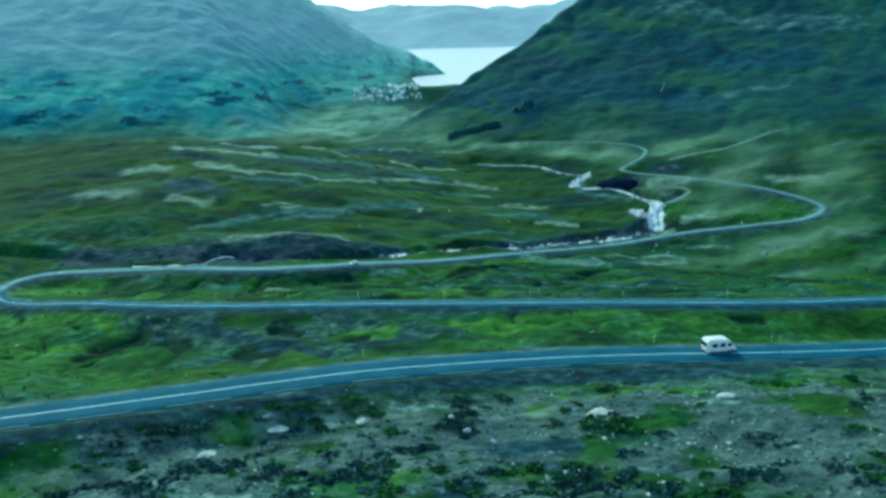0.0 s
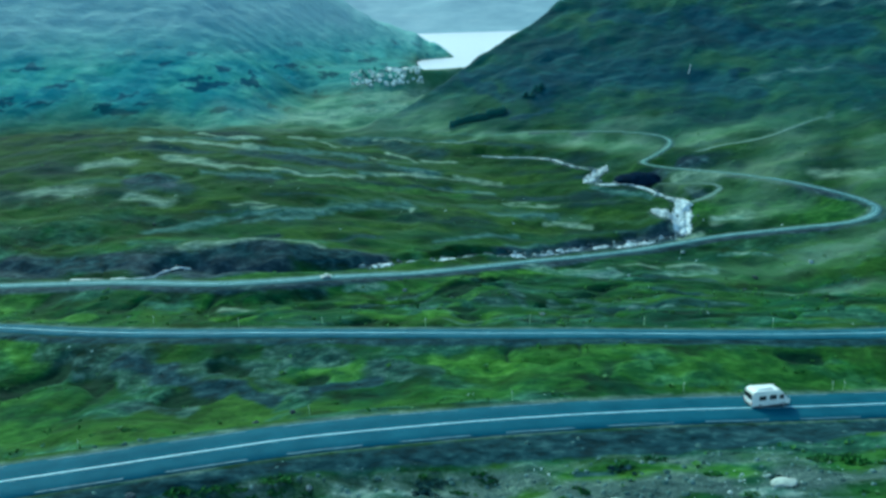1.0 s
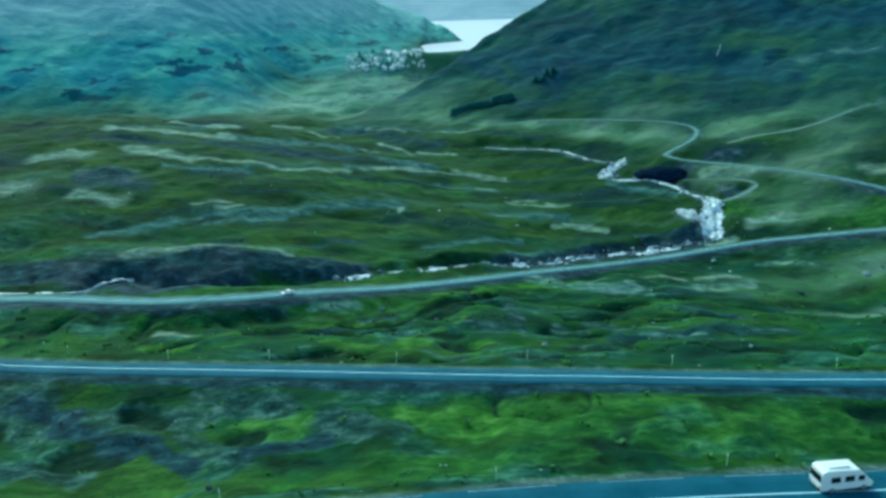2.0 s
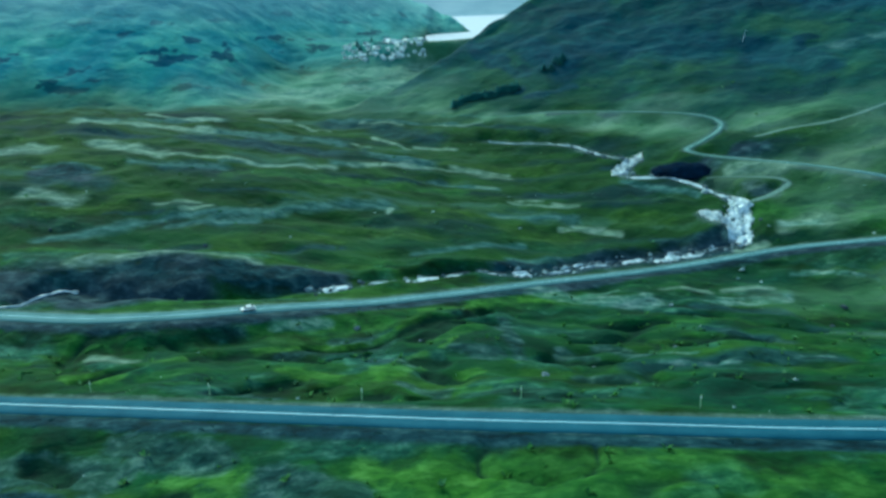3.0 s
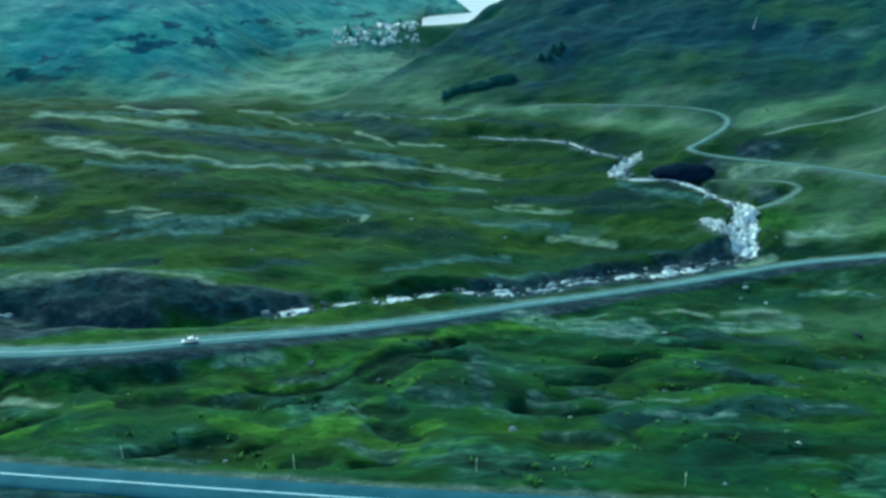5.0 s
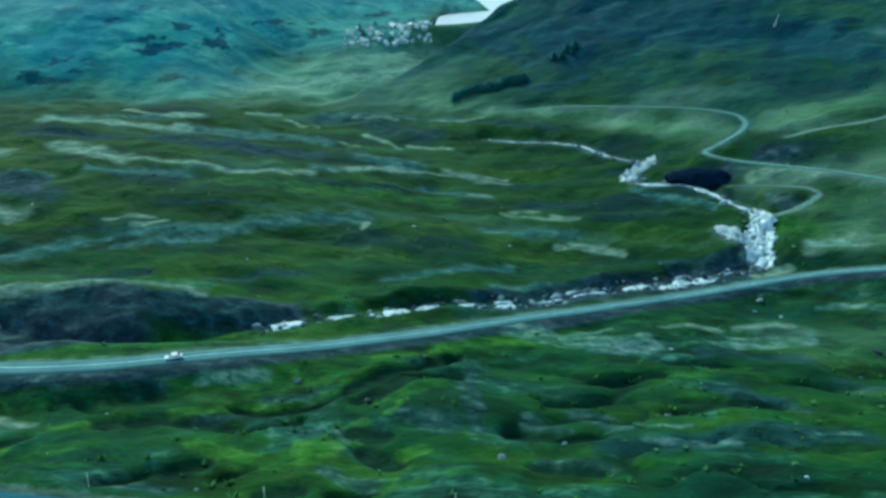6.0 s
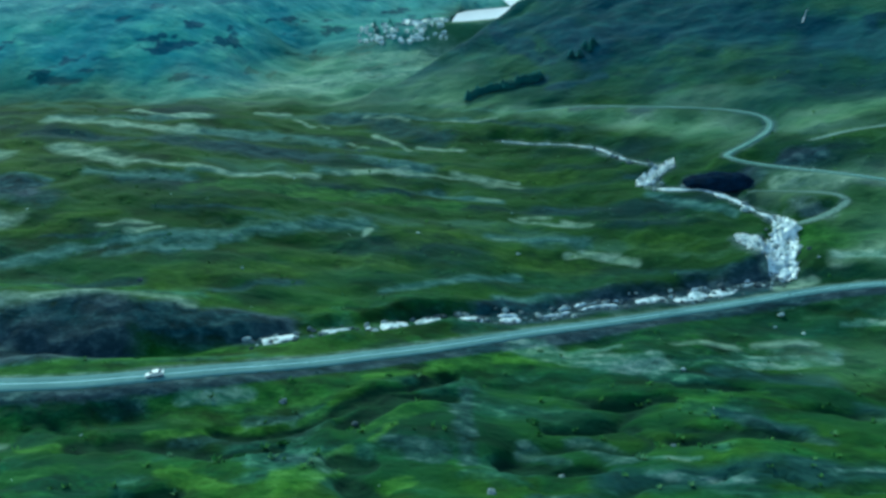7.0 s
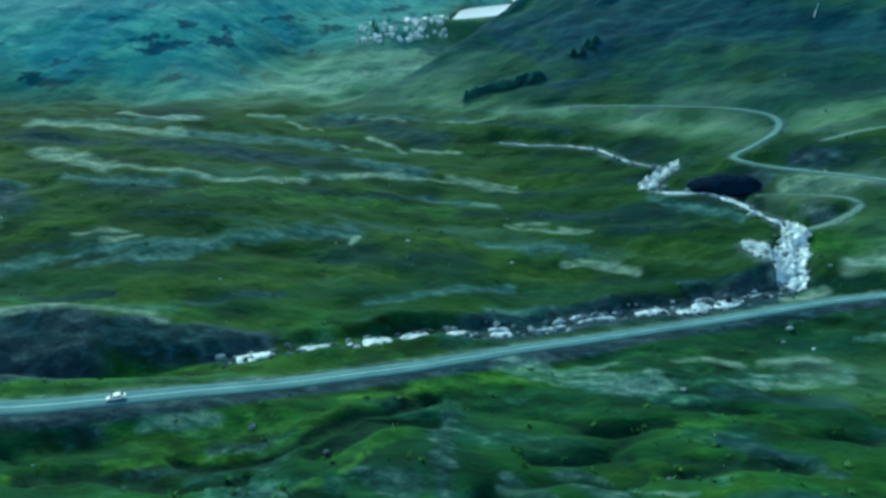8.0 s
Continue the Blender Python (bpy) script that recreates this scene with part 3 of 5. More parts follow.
STRAW_FIELD = ((-54, 307, -44, 318, 0.6), (-44, 318.5, -30, 319, 0.5), (-50, 306, -36, 312, 0.5), (-21, 320, -9, 329, 0.6), (-12, 325, 2, 334, 0.6), (-34, 323, -16, 327, 0.5), (-53, 305, -13, 324, 4.2), (-15, 334, 8, 334, 3.5), (-40, 318, 0, 326, 3.0), (78, 215, 85, 215, 1.4), (-84, 219, -73, 217, 2.6), (-78, 235, -68, 236, 2.2), (-60, 213, -52, 212, 1.6), (-42, 188, -31, 190, 0.9), (-31, 190, -14, 190.4, 0.9), (75, 237, 86, 235, 1.5), (108, 227, 118, 224, 1.7))
# pale meadow; the last stroke paints a patch of thin mist
PALE_MEADOW = ((88, 222, 112, 246, 4.5), (118, 212, 128, 232, 5.0), (68, 190, 118, 199, 3.0), (72, 176, 120, 184, 2.0), (84, 213, 100, 217, 1.5), (76, 236, 98, 234, 2.6))
HAY = ((26, 283, 42, 276, 1.6), (42, 276, 58, 267, 1.8), (58, 267, 72, 258, 2.2), (84, 256, 118, 256, 2.5), (62, 275, 84, 266, 1.5), (-50, 312, -4, 336, 9.0), (-75, 300, -45, 304, 3.0), (-30, 330, 6, 337, 6.0), (-14, 342, 24, 340, 4.0), (-25, 314, 10, 303, 6.0), (-4, 302, 20, 292, 4.0))
DARK_HEATH = ((3, 91.6, 17, 89.6, 2.4), (3.5, 80.7, 8, 80.3, 2.0), (-37, 85.7, -31, 85.2, 1.4), (-44, 182, -24, 184, 5.6), (-37, 176.5, -27, 178, 2.4), (-22, 186, -3, 189, 2.8), (-76, 186, -46, 183.4, 2.8), (25, 200, 36, 203, 1.6), (36, 204, 56, 209.5, 1.9), (56, 209.5, 68, 214, 2.2), (-38, 141.6, -30, 138.6, 1.3), (-31, 136.4, -19, 132.2, 1.5), (-18, 131, -13.5, 127.5, 1.2), (-8, 128.4, 0, 129.4, 0.9))
DITCHES = ((28, 160, 36, 160.6, 0.9), (44, 166, 56, 168.4, 1.1), (60, 176, 70, 178, 0.9), (38, 175, 46, 176.4, 0.8), (-28.4, 131.2, -22.5, 130.2, 1.1), (-10.1, 131.4, -7.9, 130.8, 0.9), (-55.6, 139.2, -49, 142, 1.3), (-25.9, 152.9, -20.5, 156.8, 0.7), (12.3, 147.3, 15.5, 148, 0.6), (1.1, 150.8, 3.7, 152.4, 0.6), (32.3, 168.2, 40.9, 169.6, 0.8), (-9, 148.6, -6.2, 152.1, 0.8), (-30, 158, -25, 157, 0.7), (30, 153.4, 36, 153.2, 1.0), (48, 180, 56, 181.4, 0.9))
HILL_HEATH = ((17.5, 290.8, 36, 293.4, 1.4), (-62, 224, -54, 222, 2.4), (38, 288, 50, 289.4, 1.2), (42, 309, 49, 297, 4.0), (31, 320, 42, 311, 3.5), (56, 312, 83, 294, 7.0), (99, 287, 108, 276, 5.0), (78, 244, 84, 243, 1.6), (62, 241, 71, 239, 2.2), (120, 300, 150, 292, 5.0), (74.5, 333, 94.7, 323, 2.6), (106, 321, 117, 305, 3.4), (24, 321, 37, 301, 2.0), (107, 286, 110, 273, 2.4))
BARE = ((-28, 89, 80, 91, 13.0), (21, 92, 43, 95, 4.5), (50, 96, 68, 99, 2.6), (-39, 96, -10, 98, 2.4), (-13, 100, 9, 94, 3.2), (19, 91, 58, 96, 5.0), (36, 77, 60, 82, 5.0), (-29, 84, -14, 82, 3.6), (38, 183, 46, 186, 0.8), (42, 277, 78, 261, 0.9), (75, 230, 79, 227, 2.0), (111, 337, 170, 302, 4.0), (66, 221, 71, 213, 2.6), (114, 281, 134, 277.6, 2.0), (122, 253, 132, 254, 1.4))
MEADOW = ((-85, 150, -60, 135, 8.0),)
LIME_NEAR = ((-84, 168, -66, 170, 2.6), (-82, 140, -66, 134, 3.5), (19.5, 103.2, 37, 101.6, 1.2), (41, 103.4, 62, 103.6, 1.7), (-52, 90, -40, 86, 4.0), (-14.7, 82.8, -4.6, 81.7, 1.6), (-3.6, 83.5, 2, 83, 1.8), (-23, 97.6, -18, 98.8, 0.9), (-8.5, 134.2, -2.6, 133.7, 0.9), (8, 122.4, 26, 122.6, 1.8), (15, 133.2, 37, 131.2, 2.2), (-78, 147, -52, 145.5, 2.4), (-61, 131, -54, 137, 2.4), (5, 152, 12.1, 159.6, 1.0), (-17.8, 153.4, -12.8, 155.9, 1.2), (-31.8, 164.7, -24.6, 166.9, 1.3), (8, 180, 20, 186, 1.0), (24, 184, 34, 186, 1.2), (14, 166, 19, 171, 1.3), (48, 174, 56, 180, 1.5))
SEDGE = ((30, 185.6, 46, 189.6, 2.2), (46, 191, 60, 197, 2.2), (40, 187, 66, 192, 2.6), (-84, 168, -68, 170, 3.0), (-90, 158, -84, 172, 2.5), (70, 203, 92, 201, 2.6), (84, 218, 104, 232, 5.0), (84, 240, 120, 246, 4.0), (44, 232, 64, 228, 2.6), (46, 221, 62, 219, 2.0), (88, 212, 110, 200, 3.0), (62, 251, 90, 262, 4.0), (20, 262, 46, 270, 3.0))
SEDGE_MORE = ((-26, 166, 2, 166, 1.8), (30.5, 156, 33.5, 153.6, 0.9), (64, 166, 72, 169, 1.0), (34, 187.6, 47.7, 190.9, 1.6), (-33, 160, -25, 162, 1.4), (-38, 143, -26, 139, 1.4), (21.8, 172, 23.4, 166, 0.6), (-6, 137, 6, 135.6, 1.0), (66, 176, 84, 180, 2.2), (80, 160, 104, 168, 2.6))
STRAW_NEAR = ((60, 194, 68, 194.6, 0.5), (68, 210, 73, 211, 0.8), (49, 192, 57, 193, 0.6), (-29, 93.3, -19.7, 92.8, 0.5), (-19.4, 97.8, -14.4, 97.5, 0.6), (-13, 99, -1.2, 98.6, 0.6), (10, 97, 20, 98.5, 0.5), (52, 98, 65, 100, 0.8), (-28, 162, -23, 161, 0.8))
LIME = ((19, 181.6, 31, 185, 1.8), (-30, 169, 2, 171, 2.2), (-20, 182.6, 0, 184.6, 1.0), (-26, 174.6, -8, 180, 1.6), (-77, 168, -62, 168, 3.0), (-65, 145, -51, 148, 3.2), (95, 215, 106, 208, 4.6), (8, 157, 11, 160, 1.2), (8, 132, 36, 126, 2.4), (36, 126, 75, 128, 2.6), (22, 182, 35, 188, 1.2), (76, 220, 86, 217, 2.4), (-51, 195, -22, 194, 0.8), (-27, 228, 17, 236, 2.6), (-30, 172, 5, 172, 2.0), (-80, 130, -45, 124, 4.0), (78.5, 219, 84, 218, 1.4))

GREY = ((-48.1, 144.7, -35.2, 138.6, 1.6), (-35.1, 138.4, -22.6, 135.8, 2.0), (-16.4, 133.1, -8.2, 127.8, 1.2), (-50.6, 146.3, -34.2, 141.5, 2.0), (-33.0, 137.7, -15.9, 135.4, 2.4), (-15.9, 139.3, -5.7, 136.4, 1.6), (0.5, 132.3, 7.6, 130.2, 1.6), (-36.1, 130.8, -24.9, 126.9, 1.4), (-9.5, 148.6, -2.3, 148.4, 1.0), (-5.5, 162.5, -1.9, 163.8, 0.9), (6.3, 160.0, 10.7, 159.1, 1.2), (31.1, 154.7, 36.1, 153.8, 1.0), (23.3, 175.8, 23.4, 165.1, 0.8), (0.9, 168.1, 5.6, 168.8, 0.8), (52.9, 169.7, 59.2, 167.0, 1.4), (10.3, 152.1, 15.0, 149.6, 1.0), (16.3, 163.1, 21.7, 161.5, 1.2), (29.7, 164.0, 32.7, 162.1, 0.9))
GREY_MORE = ((-18.8, 168.0, -11.6, 168.0, 1.0), (22.9, 172.1, 24.3, 160.6, 0.9), (35.4, 166.1, 39.2, 162.6, 1.3))
BLACK = ((-27.6, 132.4, -22.6, 131.7, 1.2), (-56.5, 135.8, -47.7, 142.9, 1.2), (-26.6, 131.9, -21.8, 131.4, 1.5), (-9.2, 132.1, -7.3, 131.5, 0.9), (-44.4, 139.6, -39.6, 137.3, 1.2), (-23.2, 137.9, -19.0, 135.9, 1.0), (56.5, 130.6, 60.5, 130.6, 1.0), (-14.6, 160.9, -8.3, 162.1, 1.0), (-23.2, 148.6, -18.8, 149.8, 1.0), (13.4, 156.7, 16.8, 153.8, 0.9), (-4.6, 152.3, -1.4, 153.5, 0.8), (27.6, 161.7, 31.9, 161.0, 0.8), (45.0, 168.5, 50.4, 168.2, 0.9), (5.5, 147.9, 8.7, 148.0, 0.8), (0.1, 160.2, 5.2, 162.3, 0.8))
BLACK_MORE = ((11.1, 166.5, 15.6, 172.0, 0.9), (15.6, 172.0, 21.8, 174.1, 0.9), (-10.3, 162.3, 0.6, 160.5, 1.0), (11.7, 160.3, 14.9, 159.5, 0.9), (35.8, 204.2, 46.6, 208.7, 1.4), (46.6, 208.7, 60.9, 212.3, 1.4), (-2.3, 165.6, 1, 164.9, 0.6), (1, 164.8, 4.1, 166.2, 0.7), (4.1, 166.2, 8, 167.7, 0.8), (8, 167.7, 13.1, 172.7, 0.8), (13.1, 172.7, 16.7, 174.4, 0.7), (16.7, 174.4, 21.3, 179.2, 0.7))
GLOW = ((-81.5, 155.9, -60.0, 149.3, 1.6), (-60.0, 149.3, -50.9, 145.2, 1.3), (-67.3, 138.5, -59.3, 140.8, 1.2), (-10.5, 134.0, -3.9, 130.3, 0.9), (-24.8, 96.2, -20.4, 97.4, 0.6), (20.9, 101.2, 39.1, 101.4, 1.0), (-8.8, 134.8, -2.0, 132.4, 0.9), (9.0, 132.9, 18.8, 130.2, 1.5), (7.8, 156.0, 12.0, 158.6, 0.8), (15.9, 149.4, 19.7, 149.1, 0.7), (-18.6, 159.4, -11.2, 161.1, 0.8), (-3.4, 156.4, 3.1, 153.9, 0.8), (-27.8, 154.4, -21.9, 153.6, 0.9), (-8.2, 163.6, 4.5, 167.4, 0.8), (4.5, 167.4, 11.6, 171.1, 0.7), (12.5, 176.7, 20.6, 180.8, 1.0), (26.5, 184, 30.6, 184.6, 0.7), (8.2, 153, 10.9, 158, 1.0), (17, 156, 19, 156.5, 0.6))
GLOW_MORE = ((-82, 169, -67, 167.4, 1.4), (-64, 161, -50, 160, 1.1), (9.2, 158.4, 12.5, 161.3, 0.8), (26.6, 184.0, 31.8, 189.3, 0.8), (15.2, 163.3, 16.3, 165.8, 0.8))
PALE = ((30.2, 188.3, 45.6, 186.0, 1.8), (60.0, 190.9, 69.8, 192.5, 0.5), (57.1, 160.4, 62.2, 162.1, 0.4), (40.9, 159.4, 49.4, 157.9, 0.5), (-7.0, 169.7, -0.5, 171.9, 0.8), (75.5, 200.2, 85.9, 196.9, 0.6), (56.1, 187.3, 69.4, 190.8, 0.5), (39.6, 162.2, 45.9, 162.3, 0.4), (33.2, 187.4, 41.5, 190.6, 1.0), (-25.9, 171.6, -15.0, 172.6, 0.3), (-37.0, 92.0, -33.2, 93.2, 0.6), (-28.7, 94.1, -25.6, 94.4, 0.6), (-19.3, 97.8, -13.9, 98.3, 0.5), (-10.6, 98.9, -3.1, 99.6, 0.5), (20.8, 97.2, 25.5, 95.0, 0.7), (37.4, 96.9, 41.7, 96.0, 0.5), (-28.1, 84.2, -19.9, 81.6, 1.6), (-19.9, 81.6, -13.7, 81.4, 1.6), (55.4, 188.8, 69.5, 191.7, 0.7), (39, 184.8, 46, 187.8, 0.9), (66, 204, 68, 204.2, 0.4), (73, 199.4, 77, 199.6, 0.5), (77.7, 215.6, 83.6, 214.4, 0.9))
PALE_MORE = ((-2.3, 101.3, 4.5, 100.1, 0.6),)
FORE_HEATH = ((-38.1, 90.0, -29.1, 85.6, 1.0), (8.6, 95.4, 18.0, 90.5, 0.8), (-6.7, 93.8, -2.4, 89.7, 0.7), (-13.6, 91.7, -7.6, 86.3, 0.6), (21.9, 102.2, 25.7, 101.7, 0.5), (29.2, 83.3, 36.1, 80.7, 1.0), (8.6, 88.2, 17.5, 84.5, 0.8))
FORE_GREEN = ((-6.2, 82.6, 2.1, 81.1, 1.0), (-48.8, 87.9, -41.0, 87.9, 2.0), (7.1, 81.0, 16.0, 77.5, 1.0), (26.3, 92.5, 32.1, 92.3, 0.8), (-43.9, 92.5, -38.7, 93.0, 0.8), (-2.4, 87.1, 4.2, 84.4, 0.8))
STRAW_BANDS = ((-70.3, 260.4, -56.5, 261.2, 2.1), (-55.7, 260.7, -42.2, 264.1, 2.1), (-59.5, 243.2, -43.6, 236.6, 1.9), (-43.6, 236.6, -25.5, 236.1, 0.8), (-25.4, 235.7, -8.9, 239.9, 1.0), (-5.3, 242.6, 7, 249.3, 1.0), (7.1, 248.5, 29.5, 250, 0.5), (-34.7, 288.9, -27.3, 291.8, 0.7), (-59.6, 275.7, -43.5, 277.1, 1.4), (-24.5, 285.5, -14.8, 279.5, 0.5), (-7.7, 268.2, -2.9, 264.3, 0.5), (7.7, 268.4, 17.8, 265.7, 0.6), (-31.5, 210.3, -27, 212.5, 0.6), (-37.1, 211.7, -34.7, 211.9, 0.4), (-7.4, 288.5, 3.4, 283.8, 0.7), (-72.3, 239.8, -67.1, 238.6, 0.9), (4.9, 220.6, 4.3, 217.6, 0.4), (39.8, 221.2, 47, 217.9, 0.5), (27.9, 230.3, 41.8, 228.4, 0.4), (-3.1, 275.8, 5.9, 265.5, 0.7))
BLUE_BANDS = ((-42, 263.4, -24.6, 266.7, 2.6), (-24.6, 266.7, -11.4, 266.6, 2.6), (-46.3, 229.5, -29.8, 231.6, 1.4), (-30.6, 234.6, -15, 238.8, 0.8), (-51.9, 199.4, -38.1, 205.4, 1.2), (-38.1, 205.4, -25.6, 210.3, 1.0), (-25.3, 209.4, -12.5, 215.7, 1.5), (-12.5, 215.7, 3.7, 221.8, 1.4), (-71.5, 263, -43.6, 277.4, 1.8), (-16.8, 292.1, 17.8, 281.5, 0.8), (-0.8, 255.1, 9.4, 251.8, 2.6), (-8.8, 243, -4.2, 243.3, 1.3), (-32.3, 204.8, -18.6, 208.7, 0.8), (12.2, 241.2, 26, 239.2, 0.8), (10.2, 201.2, 28.8, 211.2, 0.7), (24.4, 224, 40.1, 223.5, 1.0), (53.6, 239.3, 65.9, 230.3, 0.9), (4.3, 292.5, 46.5, 273.5, 0.4), (-65.8, 227.3, -52, 225.3, 0.4), (26.5, 202.8, 43.7, 207.7, 1.1))
NAVY_BANDS = ((-69.1, 247.7, -42, 252.3, 1.5), (-42.4, 253.3, -22.2, 250.6, 3.5), (-22.6, 252.2, -10.4, 252.9, 2.2), (-15.7, 289.3, -0.8, 281.9, 3.1), (-0.8, 281.1, 11.7, 272.1, 2.7), (-61, 220.1, -49.3, 218, 2.1), (-11.4, 266.6, -4.4, 263.3, 1.1), (-12.8, 196.3, -2.4, 201.3, 0.8), (-40.8, 194.9, -24.2, 196.7, 0.9), (1.3, 235, 14.4, 242.7, 1), (-31.1, 218.7, -13.4, 220.8, 0.3), (-56.6, 209.5, -51.6, 210.8, 0.5), (-44.7, 207.9, -34.9, 209.5, 0.3), (50.3, 247.2, 53.3, 247, 0.8), (16.4, 281.6, 40.8, 270.4, 0.8), (35, 237, 41.4, 233.9, 0.6), (53.8, 214.6, 64.6, 214.7, 0.8), (48, 174, 57.8, 169.8, 1.2), (38, 158, 62, 161, 1.6), (53, 184.8, 66, 185, 1.2), (70, 178, 84, 176, 2.0))
OLIVE_BANDS = ((-56, 208, -42, 210.8, 1.3), (-43.8, 213, -35.9, 215.2, 0.8), (-20.3, 198.5, -5.7, 204.5, 2), (-9.1, 230.8, 6.8, 236.1, 1.5), (11.1, 219.1, 25.5, 225.7, 2), (27.2, 217.3, 39.1, 215.8, 1.8), (49.4, 223.3, 58.5, 221.9, 1.4), (14.3, 252, 38.9, 251.9, 1.5), (-71.4, 245.2, -58.8, 226.6, 3.5), (-3.5, 208, 9.6, 210, 1.7))
MOSS_BANDS = ((27, 175.5, 38, 177.5, 1.9), (28, 167, 44, 171, 2.6), (33.4, 162.7, 45, 163.5, 1.6), (11.7, 167, 21, 167.5, 2.0), (55.7, 182, 66, 180, 2.2), (62, 172, 72, 174, 2.4), (34, 170, 40, 174, 2.0), (-12, 165, -2, 164, 1.2), (-39, 201.6, -19, 200.2, 1.6), (-18.6, 205, -1.4, 208, 1.4), (-0.3, 203, 14.4, 205.8, 1.8), (-9, 195.5, 4.5, 198.5, 1.2), (-19, 159, -7, 157.4, 1.4), (14, 158, 22, 157.4, 1.2))


def strokes(x, y, some, soft=1.4):
    out = np.zeros(x.shape)
    wob = 1.2 * lattice(x / 4.0, y / 3.0, 11)
    for ax, ay, bx, by, half in some:
        vx, vy = bx - ax, by - ay
        t = np.clip(((x - ax) * vx + (y - ay) * vy) / (vx * vx + vy * vy + 1e-6), 0, 1)
        d = np.hypot(x - ax - t * vx, y - ay - t * vy) + wob * min(1.0, half / 2)
        out = np.maximum(out, np.clip(1 - (d - half * 0.55) / (half * 0.9 * soft), 0, 1))
    return out


def cover_at(x, y, told):
    straw = np.maximum(np.maximum(np.maximum(strokes(x, y, STRAW_BANDS, 1.8), 0.8 * strokes(x, y, STRAW_EAST, 1.6)), 0.8 * strokes(x, y, STRAW_FIELD, 2.2)), 0)
    heath = np.maximum(np.maximum(strokes(x, y, DARK_HEATH + FORE_HEATH), strokes(x, y, HILL_HEATH)), 0)
    bare, lime = strokes(x, y, BARE) * np.clip(0.85 + 0.9 * lattice(x / 5.5, y / 3.0, 15), 0, 1), strokes(x, y, LIME + LIME_NEAR + FORE_GREEN)
    lime = np.maximum(lime, 0.8 * strokes(x, y, MEADOW, 2.0))
    straw = np.maximum(np.maximum(straw, strokes(x, y, STRAW_NEAR, 1.8)), 0.25 * strokes(x, y, SEDGE + SEDGE_MORE, 2.4))
    for key in ("a", "b"):
        far, low = told[key]
        half = LINES[key].half
        verge = np.clip(1 - (far - half - 0.2) / 1.5, 0, 1)
        bare = np.maximum(bare, verge * 0.75)
        # embankment shade below the road, painted as a dark strip in the heath cover
        bank = np.clip((far - half + (0.0 if key == "a" else 0.25)) / (0.8 if key == "a" else 0.4), 0, 1) * np.clip(1 - (far - half - (np.interp(x, (-30, -10, 5, 25, 45), (2.4, 2.0, 3.2, 5.4, 5.4)) if key == "a" else 1.5)) / 1.2, 0, 1) * (low < 0) * np.clip((244 - y) / 12, 0, 1)
        heath = np.maximum(heath, bank)
        bare = bare * (1 - 0.9 * bank)
        straw = np.maximum(straw, 0.6 * np.clip(1 - (far - half - 0.2) / 1.8, 0, 1) * (low > 0) * np.clip((230 - y) / 20, 0, 1))
    for key, wide in (("upper", 1.6), ("lower", 1.4)):
        far, _ = told[key]
        bare = np.maximum(bare, np.clip(1 - (far - LINES[key].half) / wide, 0, 1) * (0.8 if key == "upper" else 0.25))
    wet = np.clip(1.3 - told["lower"][0] / 4.2, 0, 1) * np.clip((x - 14) / 12, 0, 1) * np.clip((71 - x) / 3, 0, 1)
    heath = np.maximum(heath, wet)
    for key in ("track", "path"):
        bare = np.maximum(bare, np.clip(1 - (told[key][0] - LINES[key].half) / 0.7, 0, 1))
    hills_l = np.clip((left_hill(x, y) - np.where(y > 353, 39.7, valley_floor(x, y)) + 5 + 3 * lattice(x / 9, y / 7, 8)) / np.where(y > 345, 8.0, 16.0), 0, 1) * np.clip((y - 285) / 14, 0, 1)
    # haze over the far valley floor, painted as a thin layer of hill tone
    hills_l = np.maximum(hills_l, (0.22 * np.clip((y - 296) / 30, 0, 1) + 0.5 * np.clip((y - 336) / 12, 0, 1)) * np.clip((12 - x + 6 * lattice(x / 8, y / 6, 14)) / 14, 0, 1))
    hills_r = np.clip((right_hill(x, y) - 19 + 5 * lattice(x / 16, y / 12, 9)) / 14, 0, 1) * np.clip((y - 232) / 25, 0, 1) * (1 - hills_l)
    return straw, heath, bare, lime, hills_l, hills_r * 0.9


def sheet(name, verts, faces, mat, smooth=True):
    me = bpy.data.meshes.new(name)
    verts, faces = np.asarray(verts, np.float32), np.asarray(faces, np.int32)
    k = faces.shape[1]
    me.vertices.add(len(verts))
    me.vertices.foreach_set("co", verts.ravel())
    me.loops.add(faces.size)
    me.loops.foreach_set("vertex_index", faces.ravel())
    me.polygons.add(len(faces))
    me.polygons.foreach_set("loop_start", np.arange(0, faces.size, k, dtype=np.int32))
    me.update(calc_edges=True)
    me.validate()
    me.materials.append(mat)
    if smooth:
        me.polygons.foreach_set("use_smooth", np.ones(len(faces), bool))
    return me


def part(name, bm, mat, parent=None, label="", smooth=False):
    me = bpy.data.meshes.new(name)
    bm.to_mesh(me)
    bm.free()
    me.materials.append(mat)
    if smooth:
        for f in me.polygons:
            f.use_smooth = True
    ob = new(name, me)
    ob.parent = parent
    if label:
        tagged(ob, label)
    return ob


def lines_of(pieces, out_lo, out_hi):
    """Grid lines: even steps within the pieces, growing steps outside them."""
    mid = np.concatenate([np.arange(lo, hi - step / 2, step) for lo, hi, step in pieces] + [[pieces[-1][1]]])
    lower, upper, gap, a, b = [], [], pieces[0][2], mid[0], mid[-1]
    while a > out_lo or b < out_hi:
        gap *= 1.22
        a, b = a - gap, b + gap
        lower.append(max(a, out_lo))
        upper.append(min(b, out_hi))
    return np.unique(np.r_[lower, mid, upper])


